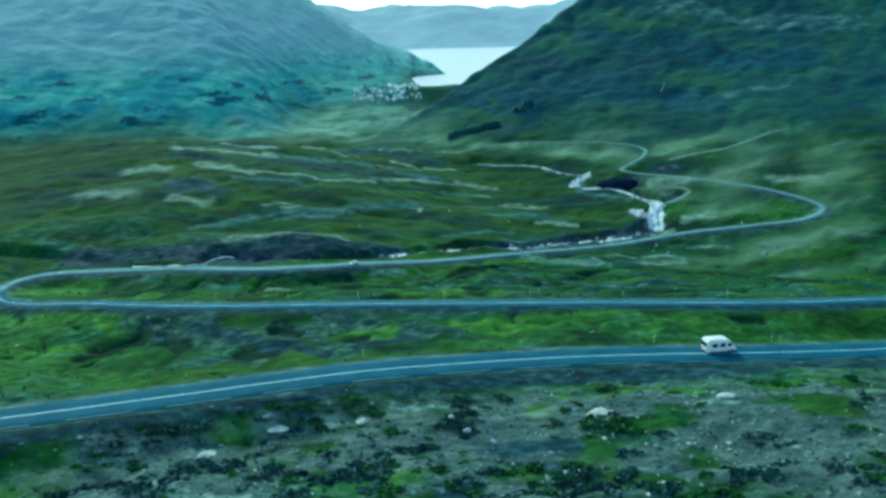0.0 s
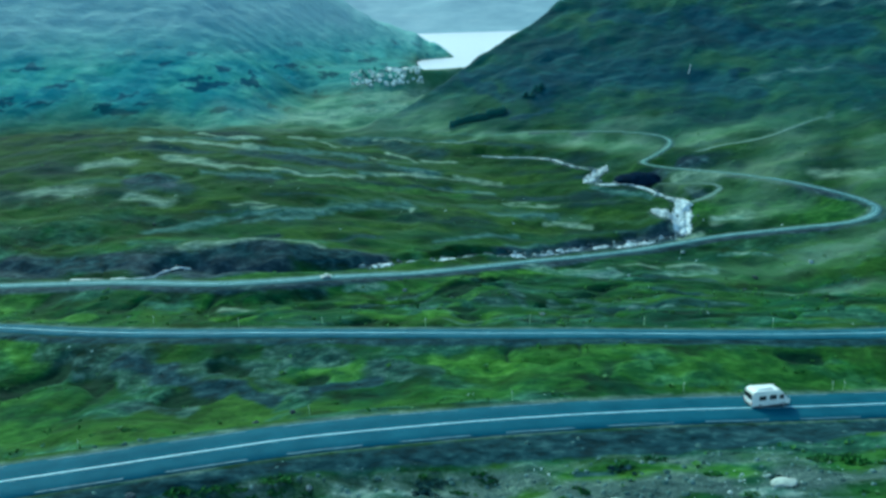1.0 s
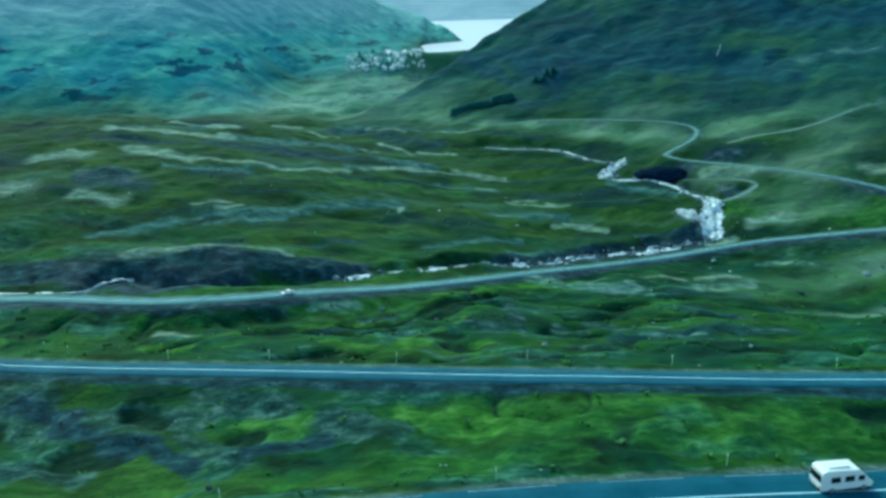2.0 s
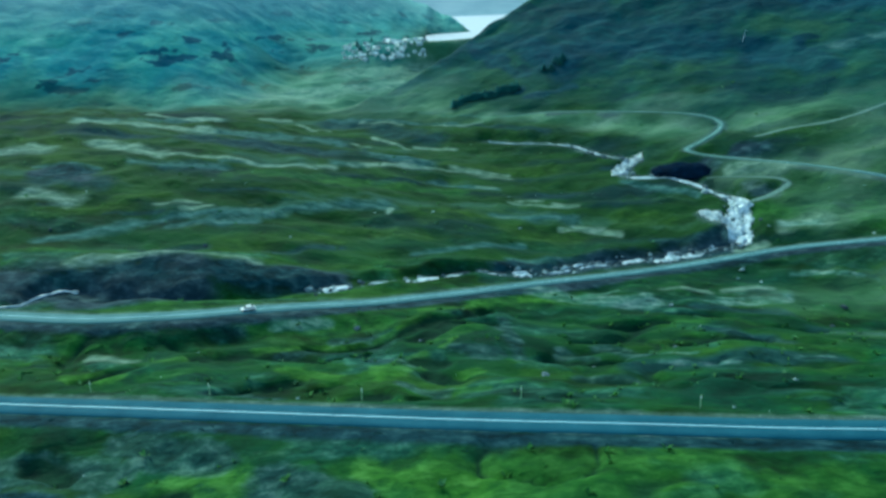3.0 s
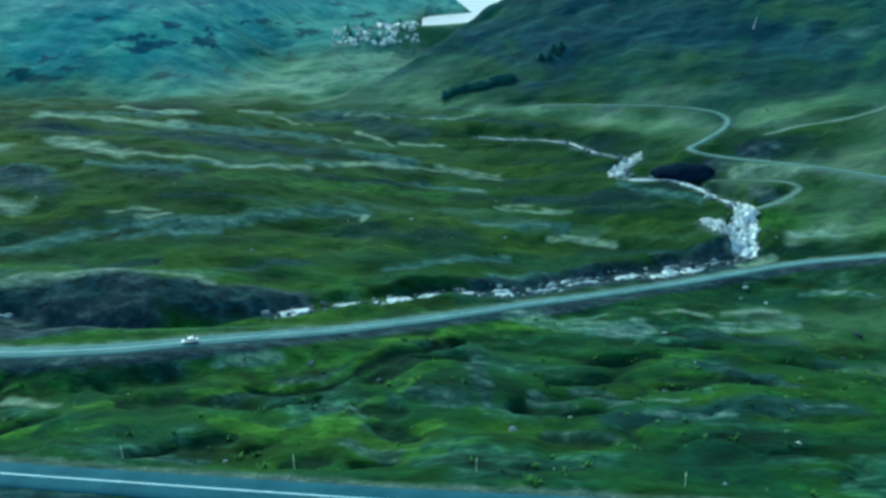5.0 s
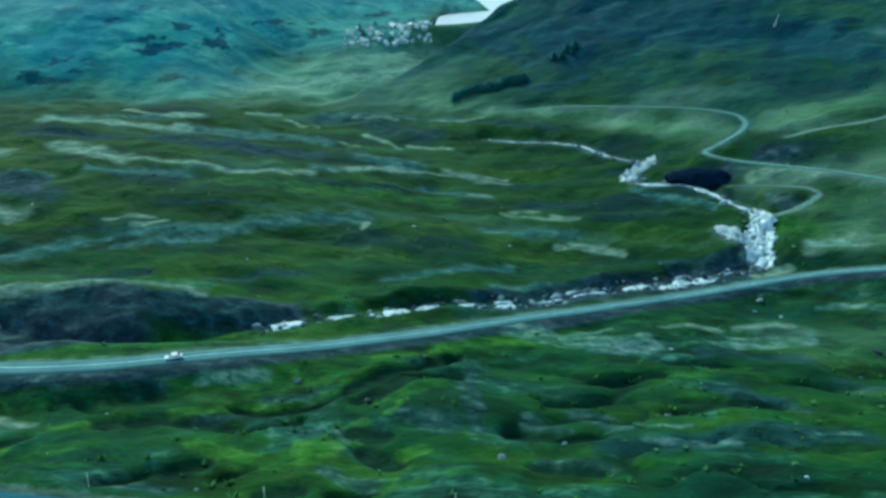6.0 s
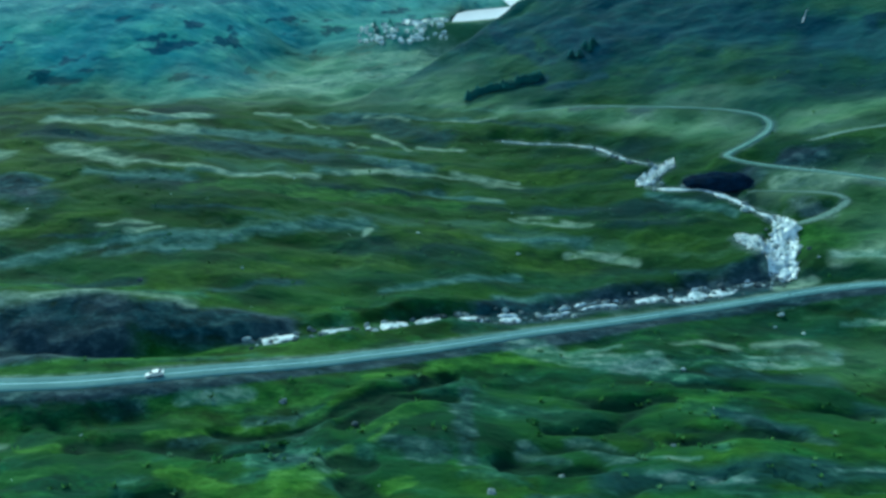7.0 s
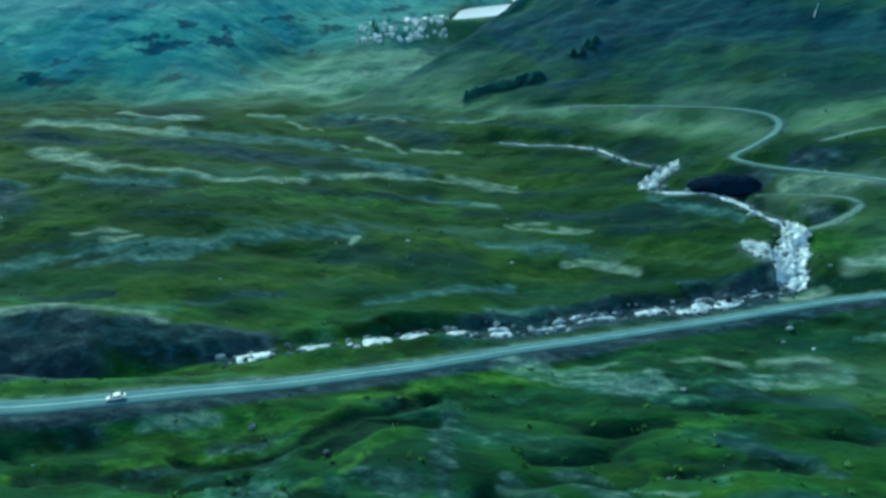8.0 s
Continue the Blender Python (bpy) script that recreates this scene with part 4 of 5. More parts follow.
# ---- the ground sheet ----
gx = lines_of(((-140, -100, 1.0), (-100, 130, 0.6), (130, 190, 1.0)), -4200, 4200)
gy = lines_of(((70, 76, 1.0), (76, 232, 0.55), (232, 372, 0.85)), -3000, 4300)
mx, my = np.meshgrid(gx, gy)
vx, vy = mx.ravel(), my.ravel()
vz, distances = land(vx, vy, True)
nx, ny = len(gx), len(gy)
corner = (np.arange(ny - 1)[:, None] * nx + np.arange(nx - 1)).ravel()
ground_mesh = sheet("ground", np.stack([vx, vy, vz], 1), np.stack([corner, corner + 1, corner + nx + 1, corner + nx], 1), GROUND)
straw, heath, bare, lime, hill_l, hill_r = cover_at(vx, vy, distances)
# mask for dark ditches and for the painted shade of creases
wet = np.maximum(strokes(vx, vy, DITCHES + BLACK + BLACK_MORE), 0.75 * creases(vx, vy))
for name, some in (("cover", (straw, heath, bare, np.ones(len(vx)))), ("zones", (hill_l, hill_r, lime, wet)), ("patches", (strokes(vx, vy, GREY + GREY_MORE), strokes(vx, vy, GLOW + GLOW_MORE), strokes(vx, vy, PALE + PALE_MORE), np.maximum(strokes(vx, vy, HAY, 2.6), 0.5 * strokes(vx, vy, PALE_MEADOW, 2.2)))), ("bands", (strokes(vx, vy, BLUE_BANDS, 2.2), strokes(vx, vy, OLIVE_BANDS, 2.4), strokes(vx, vy, NAVY_BANDS, 2.0), strokes(vx, vy, MOSS_BANDS, 2.2)))):
    layer = ground_mesh.attributes.new(name, "FLOAT_COLOR", "POINT")
    layer.data.foreach_set("color", np.stack(some, 1).astype(np.float32).ravel())
ground = new("ground", ground_mesh)
tagged(ground, "green moor of grass, heath and rocky hillsides", "ground", kind="structure")


# ---- roads, tracks and water ----
def normals_of(xy):
    d = np.gradient(xy, axis=0)
    d /= np.hypot(*d.T)[:, None] + 1e-9
    return np.stack([-d[:, 1], d[:, 0]], 1)


def ribbon(name, xy, z, offsets, drops, mat, widths=None):
    """A strip along a line: offsets across it, each with its drop."""
    side = normals_of(xy)
    w = np.ones(len(xy)) if widths is None else widths
    cols = [np.c_[xy + side * (o * w)[:, None], z - drop] for o, drop in zip(offsets, drops)]
    verts = np.stack(cols, 1).reshape(-1, 3)
    n, k = len(xy), len(offsets)
    at = (np.arange(n - 1)[:, None] * k + np.arange(k - 1)).ravel()
    return sheet(name, verts, np.stack([at + k, at + k + 1, at + 1, at], 1), mat)


def road(name, line, label, centre, dash, surface):
    half = line.half
    ob = new(name, ribbon(name, line.xy, line.z, (-half, -half + 0.15, -half * 0.5, 0, half * 0.5, half - 0.15, half), (0.5, 0.04, 0.02, 0, 0.02, 0.04, 0.5), surface, line.wide))
    tagged(ob, label, "road", kind="structure")
    paint = new("centre_line", ribbon("centre_line", line.xy, line.z + 0.012, (-centre, centre), (0, 0), PAINT, line.wide))
    paint.parent = ob
    tagged(paint, "white painted centre line")
    for sign in (-1, 1) if dash else ():
        at = sign * (half - 0.4)
        keep = [line.xy[k : k + dash] for k in range(0, len(line.xy) - dash, dash + 3)]
        zs = [line.z[k : k + dash] for k in range(0, len(line.xy) - dash, dash + 3)]
        verts, faces = [], []
        ws = [line.wide[k : k + dash] for k in range(0, len(line.xy) - dash, dash + 3)]
        for xy, z, w in zip(keep, zs, ws):
            s = normals_of(xy) * w[:, None]
            for k in range(len(xy)):
                for o in (at - 0.08, at + 0.08):
                    verts.append((*(xy[k] + s[k] * o), z[k] - 0.015))
                if k:
                    m = len(verts)
                    faces.append((m - 2, m - 1, m - 3, m - 4))
        edge = new("edge_line", sheet("edge_line", verts, faces, EDGE_PAINT))
        edge.parent = ob
        tagged(edge, "faded white edge line")
    return ob


road("road_lower", LINES["a"], "grey-blue asphalt road with a white centre line", 0.10, 9, ASPHALT)
class Stretch:
    """A stretch of a line, for a road whose surface changes on the way."""

    def __init__(self, line, lo, hi):
        self.xy, self.z, self.wide, self.half = line.xy[lo:hi], line.z[lo:hi], line.wide[lo:hi], line.half


bend = int(LINES["b"].xy[:, 0].argmin())
road("road_middle", Stretch(LINES["b"], 0, bend + 1), "blue-grey asphalt road crossing the moor", 0.08, 0, MID_ASPHALT)
far_bend = bend + int((LINES["b"].xy[bend:, 1] > 228).argmax())
road("road_hairpins", Stretch(LINES["b"], bend, far_bend + 1), "pale worn asphalt road rounding a hairpin bend", 0.07, 0, WORN_ASPHALT)
road("road_loops", Stretch(LINES["b"], far_bend, None), "narrow pale road looping down the far moor", 0.06, 0, PALE_ASPHALT)
for name, key, label in (("track", "track", "pale gravel track up the hillside"), ("footpath", "path", "pale gravel path beside the stream")):
    line = LINES[key]
    wob = (1 + 0.35 * lattice(np.arange(len(line.xy)) / 4.0, np.zeros(len(line.xy)), 21)) * np.clip((len(line.xy) - np.arange(len(line.xy))) / 14, 0.15, 1)
    ob = new(name, ribbon(name, line.xy, line.z, (-line.half, -line.half * 0.5, 0, line.half * 0.5, line.half), (0.06, 0, 0.03, 0, 0.06), GRAVEL, wob))
    tagged(ob, label, name, kind="structure")


def beck(name, line, lo, hi, half, label, seed, lift=0.12, ease=14, wider=None, aside=0.0, gaps=-0.35, broken=0.0):
    xy, z = line.xy[lo:hi] + normals_of(line.xy)[lo:hi] * aside, line.z[lo:hi] + lift
    rng = np.random.RandomState(seed)
    w = np.clip(1 + 0.75 * lattice(np.arange(len(xy)) / 3.1, np.zeros(len(xy)), seed) + 0.3 * lattice(np.arange(len(xy)) / 1.2, np.ones(len(xy)), seed), 0.25, 2)
    dry = lattice(np.arange(len(xy)) / 1.6, np.full(len(xy), 3.0), seed + 7) < gaps
    dry |= rng.rand(len(xy)) < broken
    w *= np.where(dry, 0.35, 1)
    z = z - (0.45 if gaps > -0.3 else 0.15) * dry
    w *= np.clip((np.arange(len(xy)) + 2) / ease, 0.1, 1)
    if wider:
        w *= np.interp(xy[:, 0], *wider)
    offs = np.linspace(-half, half, 7)
    me = ribbon(name, xy, z, offs, (0.25, 0.05, 0.0, 0.04, 0.0, 0.05, 0.25), FOAM, w)
    co = np.zeros(len(me.vertices) * 3, np.float32)
    me.vertices.foreach_get("co", co)
    co = co.reshape(-1, 3)
    co[:, 2] += 0.03 * rng.randn(len(co))
    me.vertices.foreach_set("co", co.ravel())
    ob = new(name, me)
    tagged(ob, label, "stream", kind="structure")
    return ob


n_up = len(LINES["upper"].xy)
beck("water_upper", LINES["upper"], 0, 38, 0.27, "white stream running down the moor", 31, ease=18)
beck("water_cascade", LINES["upper"], 38, n_up, 0.8, "white water tumbling over rocks", 32, wider=((52, 54, 57, 60, 63, 66, 70, 74), (1.2, 0.9, 0.6, 0.8, 0.45, 1.1, 1.3, 1.3)), broken=0.12)
low_x = LINES["lower"].xy[:, 0]
beck("water_lower", LINES["lower"], 0, int((low_x > -4).sum()), 0.95, "white water among boulders beside the road", 33, wider=((0, 30, 34, 44, 48, 57, 62, 67), (1.0, 0.9, 0.4, 0.35, 0.9, 1.3, 0.8, 1.0)), gaps=-0.28, broken=0.1)
beck("water_braid", LINES["lower"], int((low_x > 66).sum()), int((low_x > 26).sum()), 0.4, "broken white strand among dark wet rocks", 37, lift=0.2, aside=-1.5, gaps=0.0, broken=0.3)
beck("water_bend", LINES["lower"], int((low_x > -39).sum()), int((low_x > -61).sum()), 0.75, "pale shallow stream below a dark bank", 34, lift=0.85, gaps=-0.4, broken=0.05)


def fan(name, rows, label, seed):
    """Broken white water over a rock slope: centre and half width, row by row down the slope."""
    rng = np.random.RandomState(seed)
    verts, faces, k = [], [], 19
    rows = np.array(rows, float)
    t = np.linspace(0, len(rows) - 1, 56)
    r = np.stack([np.interp(t, range(len(rows)), rows[:, c]) for c in range(3)], 1)
    for n, (cx, cy, half) in enumerate(r):
        half *= 1 + 0.12 * rng.randn()
        xs = cx + np.linspace(-half, half, k)
        ys = np.full(k, cy) + 0.2 * rng.randn(k)
        zs = land(xs, ys) + 0.22 + 0.06 * rng.randn(k)
        zs -= 0.4 * (rng.rand(k) < 0.12)
        zs[[0, -1]] -= 0.5
        verts += list(zip(xs, ys, zs))
        if n:
            faces += [((n - 1) * k + i, (n - 1) * k + i + 1, n * k + i + 1, n * k + i) for i in range(k - 1)]
    ob = new(name, sheet(name, verts, np.array(faces)[:, ::-1], FOAM))
    tagged(ob, label, "waterfall", kind="structure")


fan("water_fall", ((72.2, 229, 0.5), (73.4, 227.4, 0.9), (72.9, 224.8, 1.9), (71.9, 222.2, 2.5), (70.7, 219.4, 2.8), (70.0, 216.6, 2.5), (69.9, 214.2, 2.0), (70.0, 212.4, 0.9)), "broad white waterfall spreading over pale rocks", 41)
fan("water_arm", ((65.2, 223.4, 0.8), (66.2, 221.4, 1.7), (67.2, 219, 1.9), (68.4, 216.8, 1.5)), "narrow white arm of the waterfall", 43)
fan("water_step", ((59, 252.2, 0.8), (58.4, 250, 1.5), (55.8, 248, 2.4), (54, 245.8, 2.2), (53.1, 243.2, 1.6)), "short white waterfall over a rock step", 42)

fx, far = np.meshgrid(np.r_[np.linspace(-900, -20, 14), np.linspace(-10, 50, 31), np.linspace(60, 1500, 15)], np.linspace(0, 1, 60))
shore = 344.5 + 96 * np.clip((10 - fx) / 4, 0, 1)
fy = shore + (2300 - shore) * far**1.6
at = (np.arange(59)[:, None] * 60 + np.arange(59)).ravel()
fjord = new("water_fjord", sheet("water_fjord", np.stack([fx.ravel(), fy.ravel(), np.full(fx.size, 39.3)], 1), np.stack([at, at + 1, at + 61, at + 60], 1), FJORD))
tagged(fjord, "pale still fjord at the end of the valley", "water", kind="structure")

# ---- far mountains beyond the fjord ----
# pale blue base colour includes the haze of distance
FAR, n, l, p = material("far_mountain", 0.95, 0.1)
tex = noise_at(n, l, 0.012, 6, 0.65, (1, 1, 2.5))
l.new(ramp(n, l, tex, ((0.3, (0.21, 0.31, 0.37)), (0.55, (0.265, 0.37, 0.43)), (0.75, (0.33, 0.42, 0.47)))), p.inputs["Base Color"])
bx, by = np.meshgrid(np.linspace(-2600, 3600, 200), np.linspace(1850, 3300, 50))
rise = np.clip((by - 1950) / 640, 0, 1)
bz = 30 + (rise * rise * (3 - 2 * rise)) * (128 + 30 * lattice(bx / 300, by / 1000, 51) + 17 * lattice(bx / 110, by / 400, 52)) + 13 * lattice(bx / 60, by / 60, 53) * rise
at = (np.arange(49)[:, None] * 200 + np.arange(199)).ravel()
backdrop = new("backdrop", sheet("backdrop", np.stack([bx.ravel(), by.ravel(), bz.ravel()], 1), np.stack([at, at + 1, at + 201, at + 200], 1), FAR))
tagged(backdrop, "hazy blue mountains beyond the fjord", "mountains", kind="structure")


# ---- scattered growth and stones ----
def placed(count, x0, x1, y0, y1, seed, want=None, clear=1.0):
    """Random places on the ground, off the roads and water; want thins them by cover."""
    rng = np.random.RandomState(seed)
    x, y = rng.uniform(x0, x1, count), rng.uniform(y0, y1, count)
    z, told = land(x, y, True)
    keep = np.ones(count, bool)
    for key in told:
        keep &= told[key][0] > LINES[key].half + clear
    if want is not None:
        keep &= rng.rand(count) < want(x, y, told)
    return x[keep], y[keep], z[keep], rng


def clumps(name, places, size, unit, spread, mat, label, flat=0.6):
    """Leaf-shaped triangles set in domes, all joined: unit leaves for each clump."""
    x, y, z, rng = places
    n = len(x)
    s = size[0] + (size[1] - size[0]) * rng.rand(n) ** 2
    a, b = rng.uniform(0, 2 * np.pi, (n, unit)), rng.rand(n, unit) ** 0.6
    r = np.sqrt(np.clip(1 - (b * 0.9) ** 2, 0.02, 1)) * (0.55 + 0.45 * rng.rand(n, unit))
    lean = 1.0 + 1.2 * rng.rand(n, 1)
    centre = np.stack([x[:, None] + s[:, None] * r * np.cos(a) * lean, y[:, None] + s[:, None] * r * np.sin(a), z[:, None] + s[:, None] * flat * b - 0.05], -1)
    leaf = s[:, None, None] * spread * (0.6 + 0.8 * rng.rand(n, unit, 1))
    t1 = rng.randn(n, unit, 3)
    t1 /= np.linalg.norm(t1, axis=-1, keepdims=True)
    t2 = np.cross(t1, rng.randn(n, unit, 3))
    t2 /= np.linalg.norm(t2, axis=-1, keepdims=True)
    quad = np.stack([centre - t1 * leaf, centre + t2 * leaf * 0.6, centre + t1 * leaf, centre - t2 * leaf * 0.6], 2)
    # one island for each clump: every leaf hangs on the clump's root
    root = np.stack([x, y, z - 0.1], -1)
    verts = np.concatenate([root, quad.reshape(-1, 3)])
    base = n + 4 * np.arange(n * unit)
    owner = np.repeat(np.arange(n), unit)
    tris = np.concatenate([np.stack([base, base + 1, base + 2], 1), np.stack([base, base + 2, base + 3], 1), np.stack([owner, base, base + 1], 1)])
    ob = new(name, sheet(name, verts, tris, mat, False))
    tagged(ob, label, "plants", kind="stuff")
    return ob


def tufts(name, places, size, blades, mat, label):
    x, y, z, rng = places
    n = len(x)
    s = size[0] + (size[1] - size[0]) * rng.rand(n) ** 1.5
    a = rng.uniform(0, 2 * np.pi, (n, blades))
    out, up = 0.35 + 0.6 * rng.rand(n, blades), 0.5 + 0.5 * rng.rand(n, blades)
    root = np.stack([x, y, z - 0.05], -1)
    tip = np.stack([x[:, None] + s[:, None] * out * np.cos(a), y[:, None] + s[:, None] * out * np.sin(a), z[:, None] + s[:, None] * up * 0.8], -1)
    side = np.stack([x[:, None] + s[:, None] * 0.55 * np.cos(a + 0.7), y[:, None] + s[:, None] * 0.55 * np.sin(a + 0.7), z[:, None] + s[:, None] * up * 0.4], -1)
    verts = np.concatenate([root, tip.reshape(-1, 3), side.reshape(-1, 3)])
    k = np.arange(n * blades)
    tris = np.stack([np.repeat(np.arange(n), blades), n + n * blades + k, n + k], 1)
    ob = new(name, sheet(name, verts, tris, mat, False))
    tagged(ob, label, "grass", kind="stuff")
    return ob


def pebbles(name, places, size, mat, label):
    x, y, z, rng = places
    n = len(x)
    s = size[0] + (size[1] - size[0]) * rng.rand(n) ** 3
    ring = np.array([(math.cos(k * math.tau / 6), math.sin(k * math.tau / 6)) for k in range(6)])
    low = np.concatenate([ring, np.full((6, 1), -0.3)], 1)
    high = np.concatenate([ring * 0.72, np.full((6, 1), 0.45)], 1)
    shape = np.concatenate([low, high, [[0.1, 0.0, 0.66]]])
    jit = 1 + 0.28 * rng.randn(n, 13, 3)
    v = shape[None] * jit * s[:, None, None] * np.stack([np.ones(n), 0.6 + 0.5 * rng.rand(n), 0.5 + 0.6 * rng.rand(n)], 1)[:, None]
    turn = rng.uniform(0, math.tau, n)
    c, q = np.cos(turn)[:, None], np.sin(turn)[:, None]
    v = np.stack([v[..., 0] * c - v[..., 1] * q, v[..., 0] * q + v[..., 1] * c, v[..., 2]], -1) + np.stack([x, y, z], -1)[:, None]
    f = [(k, (k + 1) % 6, 6 + (k + 1) % 6) for k in range(6)] + [(k, 6 + (k + 1) % 6, 6 + k) for k in range(6)] + [(6 + k, 6 + (k + 1) % 6, 12) for k in range(6)]
    tris = (np.array(f)[None] + 13 * np.arange(n)[:, None, None]).reshape(-1, 3)
    ob = new(name, sheet(name, v.reshape(-1, 3), tris, mat, False))
    tagged(ob, label, "stones", kind="stuff")
    return ob


def patchy(x, y, told):
    s, h, b, li, _, _ = cover_at(x, y, told)
    return np.clip(0.55 + 0.9 * lattice(x / 9, y / 5, 61), 0.05, 1) * (1 - 0.6 * b) * (1 - 0.6 * s) * (1 - 0.95 * np.clip(h * 1.5, 0, 1))


def on_heath(x, y, told):
    return np.clip(cover_at(x, y, told)[1] * 1.2, 0, 1)


def on_bare(x, y, told):
    return np.clip(cover_at(x, y, told)[2] * 0.9 + 0.02, 0, 1)


clumps("low_shrubs", placed(70, -75, 110, 110, 178, 71, patchy), (0.3, 0.8), 60, 0.2, SHRUB, "dark green low shrubs over the rough moor", 0.32)
clumps("moor_shrubs", placed(200, -95, 125, 176, 275, 72, patchy), (0.12, 0.4), 26, 0.4, SHRUB, "dark green low shrubs beyond the stream", 0.3)
clumps("heather_scrub", placed(3000, -80, 70, 120, 215, 73, on_heath, 0.4), (0.1, 0.3), 14, 0.4, HEATHER, "dark brown-grey heather on the banks", 0.3)
clumps("foreground_scrub", placed(900, -55, 75, 76, 104, 79, lambda x, y, told: np.clip(0.2 + 1.1 * lattice(x / 7, y / 4, 62), 0, 1), 2.5), (0.35, 1.1), 60, 0.2, SHRUB, "dark green scrub on stony ground below the road", 0.4)
clumps("dark_heather", placed(2000, -50, 75, 76, 103, 83, lambda x, y, told: np.clip(-0.1 + 0.045 * (96 - y) + 1.6 * lattice(x / 6, y / 3.5, 64), 0, 1), 2.5), (0.3, 1.2), 44, 0.24, HEATHER, "dark blue-green heather on stony ground", 0.3)
pebbles("pale_stones", placed(2200, -45, 80, 76, 104, 84, lambda x, y, told: np.clip(0.15 + 1.2 * lattice(x / 9, y / 4, 65), 0, 1), 2.0), (0.07, 0.36), PALE_STONES, "pale stones lying on bare ground")
tufts("grass_tussocks", placed(1500, -80, 115, 80, 180, 75, patchy, 0.5), (0.3, 0.8), 9, TUFT, "green grass tussocks")
tufts("moor_tussocks", placed(700, -100, 125, 178, 275, 76, patchy, 0.5), (0.25, 0.7), 6, TUFT, "green and straw-coloured grass tussocks")
pebbles("scree", placed(11000, -60, 90, 74, 112, 77, on_bare, 0.8), (0.05, 0.42), STONES, "loose grey stones on bare ground")
pebbles("moor_stones", placed(250, -80, 115, 118, 240, 78, lambda x, y, told: 0.35 * (1 - cover_at(x, y, told)[1]), 0.6), (0.08, 0.42), PALE_STONES, "scattered grey stones in the grass")


# ---- boulders ----
def boulder_mesh(seed):
    rng = random.Random(seed)
    bm = bmesh.new()
    bmesh.ops.create_icosphere(bm, subdivisions=2, radius=1)
    axes = [Vector((rng.uniform(-1, 1), rng.uniform(-1, 1), rng.uniform(-0.3, 1))).normalized() for _ in range(7)]
    cuts = [rng.uniform(0.55, 0.9) for _ in axes]
    for v in bm.verts:
        for axis, cut in zip(axes, cuts):
            over = v.co.dot(axis) - cut
            if over > 0:
                v.co -= axis * over * 0.9
        v.co *= 1 + 0.05 * rng.uniform(-1, 1)
        v.co.z *= 0.7
    me = bpy.data.meshes.new("boulder")
    bm.to_mesh(me)
    bm.free()
    me.materials.append(ROCK)
    return me


BOULDERS = [boulder_mesh(k) for k in range(6)]


def boulder(x, y, size, k, label, group):
    ob = new("boulder", BOULDERS[k % 6])
    ob.matrix_world = Matrix.LocRotScale((x, y, ground_z(x, y) + size * 0.22), Euler((0.2 * math.sin(k), 0.2 * math.cos(k), k * 1.7)), (size * (1 + 0.3 * math.sin(k * 2.1)), size, size))
    return tagged(ob, label, "boulder", group)


rng = random.Random(5)
low_xy = LINES["lower"].xy
for k, (x, y) in enumerate(low_xy):
    if x > -6:
        for _ in range(2):
            side = rng.choice((-1, 1)) * rng.uniform(0.2, 1.7 if x < 26 else 2.6)
            boulder(x + rng.uniform(-0.5, 0.5), y + side, rng.uniform(0.16, 0.6), rng.randrange(60), "pale grey boulder in the white stream", "stream boulders")
up_xy = LINES["upper"].xy
for k in range(20, len(up_xy), 2):
    x, y = up_xy[k]
    boulder(x + rng.uniform(-2.2, 2.2), y + rng.uniform(-1.5, 1.5), rng.uniform(0.25, 0.8), rng.randrange(60), "grey boulder beside the upper stream", "upper stream boulders")
for k in range(14):
    boulder(rng.uniform(66, 75), rng.uniform(212, 226), rng.uniform(0.15, 0.36), k, "wet grey boulder at the waterfall", "waterfall boulders")
# stones that stand out singly on the moor
for x, y, size in ((3.4, 171.6, 0.75), (26.6, 155.4, 0.6), (49, 185, 0.55), (77, 189, 0.8), (91, 193.4, 1.0), (-14.5, 121.4, 0.8), (-10, 122, 0.5), (-40, 184, 0.9), (-78, 183, 0.9), (-18, 99, 0.9), (-22, 99.5, 0.7), (60, 99, 1.0), (57, 99.5, 0.6), (9, 97, 0.7), (5.2, 97.2, 0.7), (6.9, 94.8, 0.7), (10, 92.3, 0.6), (-5, 101, 0.6), (66, 203, 0.6), (12, 168, 0.5), (72, 182, 0.5), (-24, 197, 0.5), (-52, 203, 0.6), (33, 160, 0.4), (44, 165, 0.45)):
    boulder(x, y, size * 0.75, int(abs(x) * 7), "single pale boulder lying in the rough grass", "moor boulders")

# flat slabs of pale rock on the bare ground
for x, y, wide, k in ((24.1, 96.4, 2.1, 1), (41.1, 97.8, 1.7, 4), (-17, 97.8, 1.5, 2), (-25, 93.2, 1.4, 3), (-6, 98.8, 1.3, 5)):
    slab_mesh = BOULDERS[k].copy()
    slab_mesh.materials[0] = PALE_ROCK
    ob = new("rock_slab", slab_mesh)
    ob.matrix_world = Matrix.LocRotScale((x, y, ground_z(x, y) + 0.1), Euler((0.05, 0.04, 0.1 * k)), (wide, wide * 0.6, 0.55))
    tagged(ob, "flat pale rock slab on stony ground", "rock", "rock slabs")

# ---- dark outcrop added over the stream, shaped to fit the camera's view ----
bm = bmesh.new()
bmesh.ops.create_icosphere(bm, subdivisions=4, radius=1)
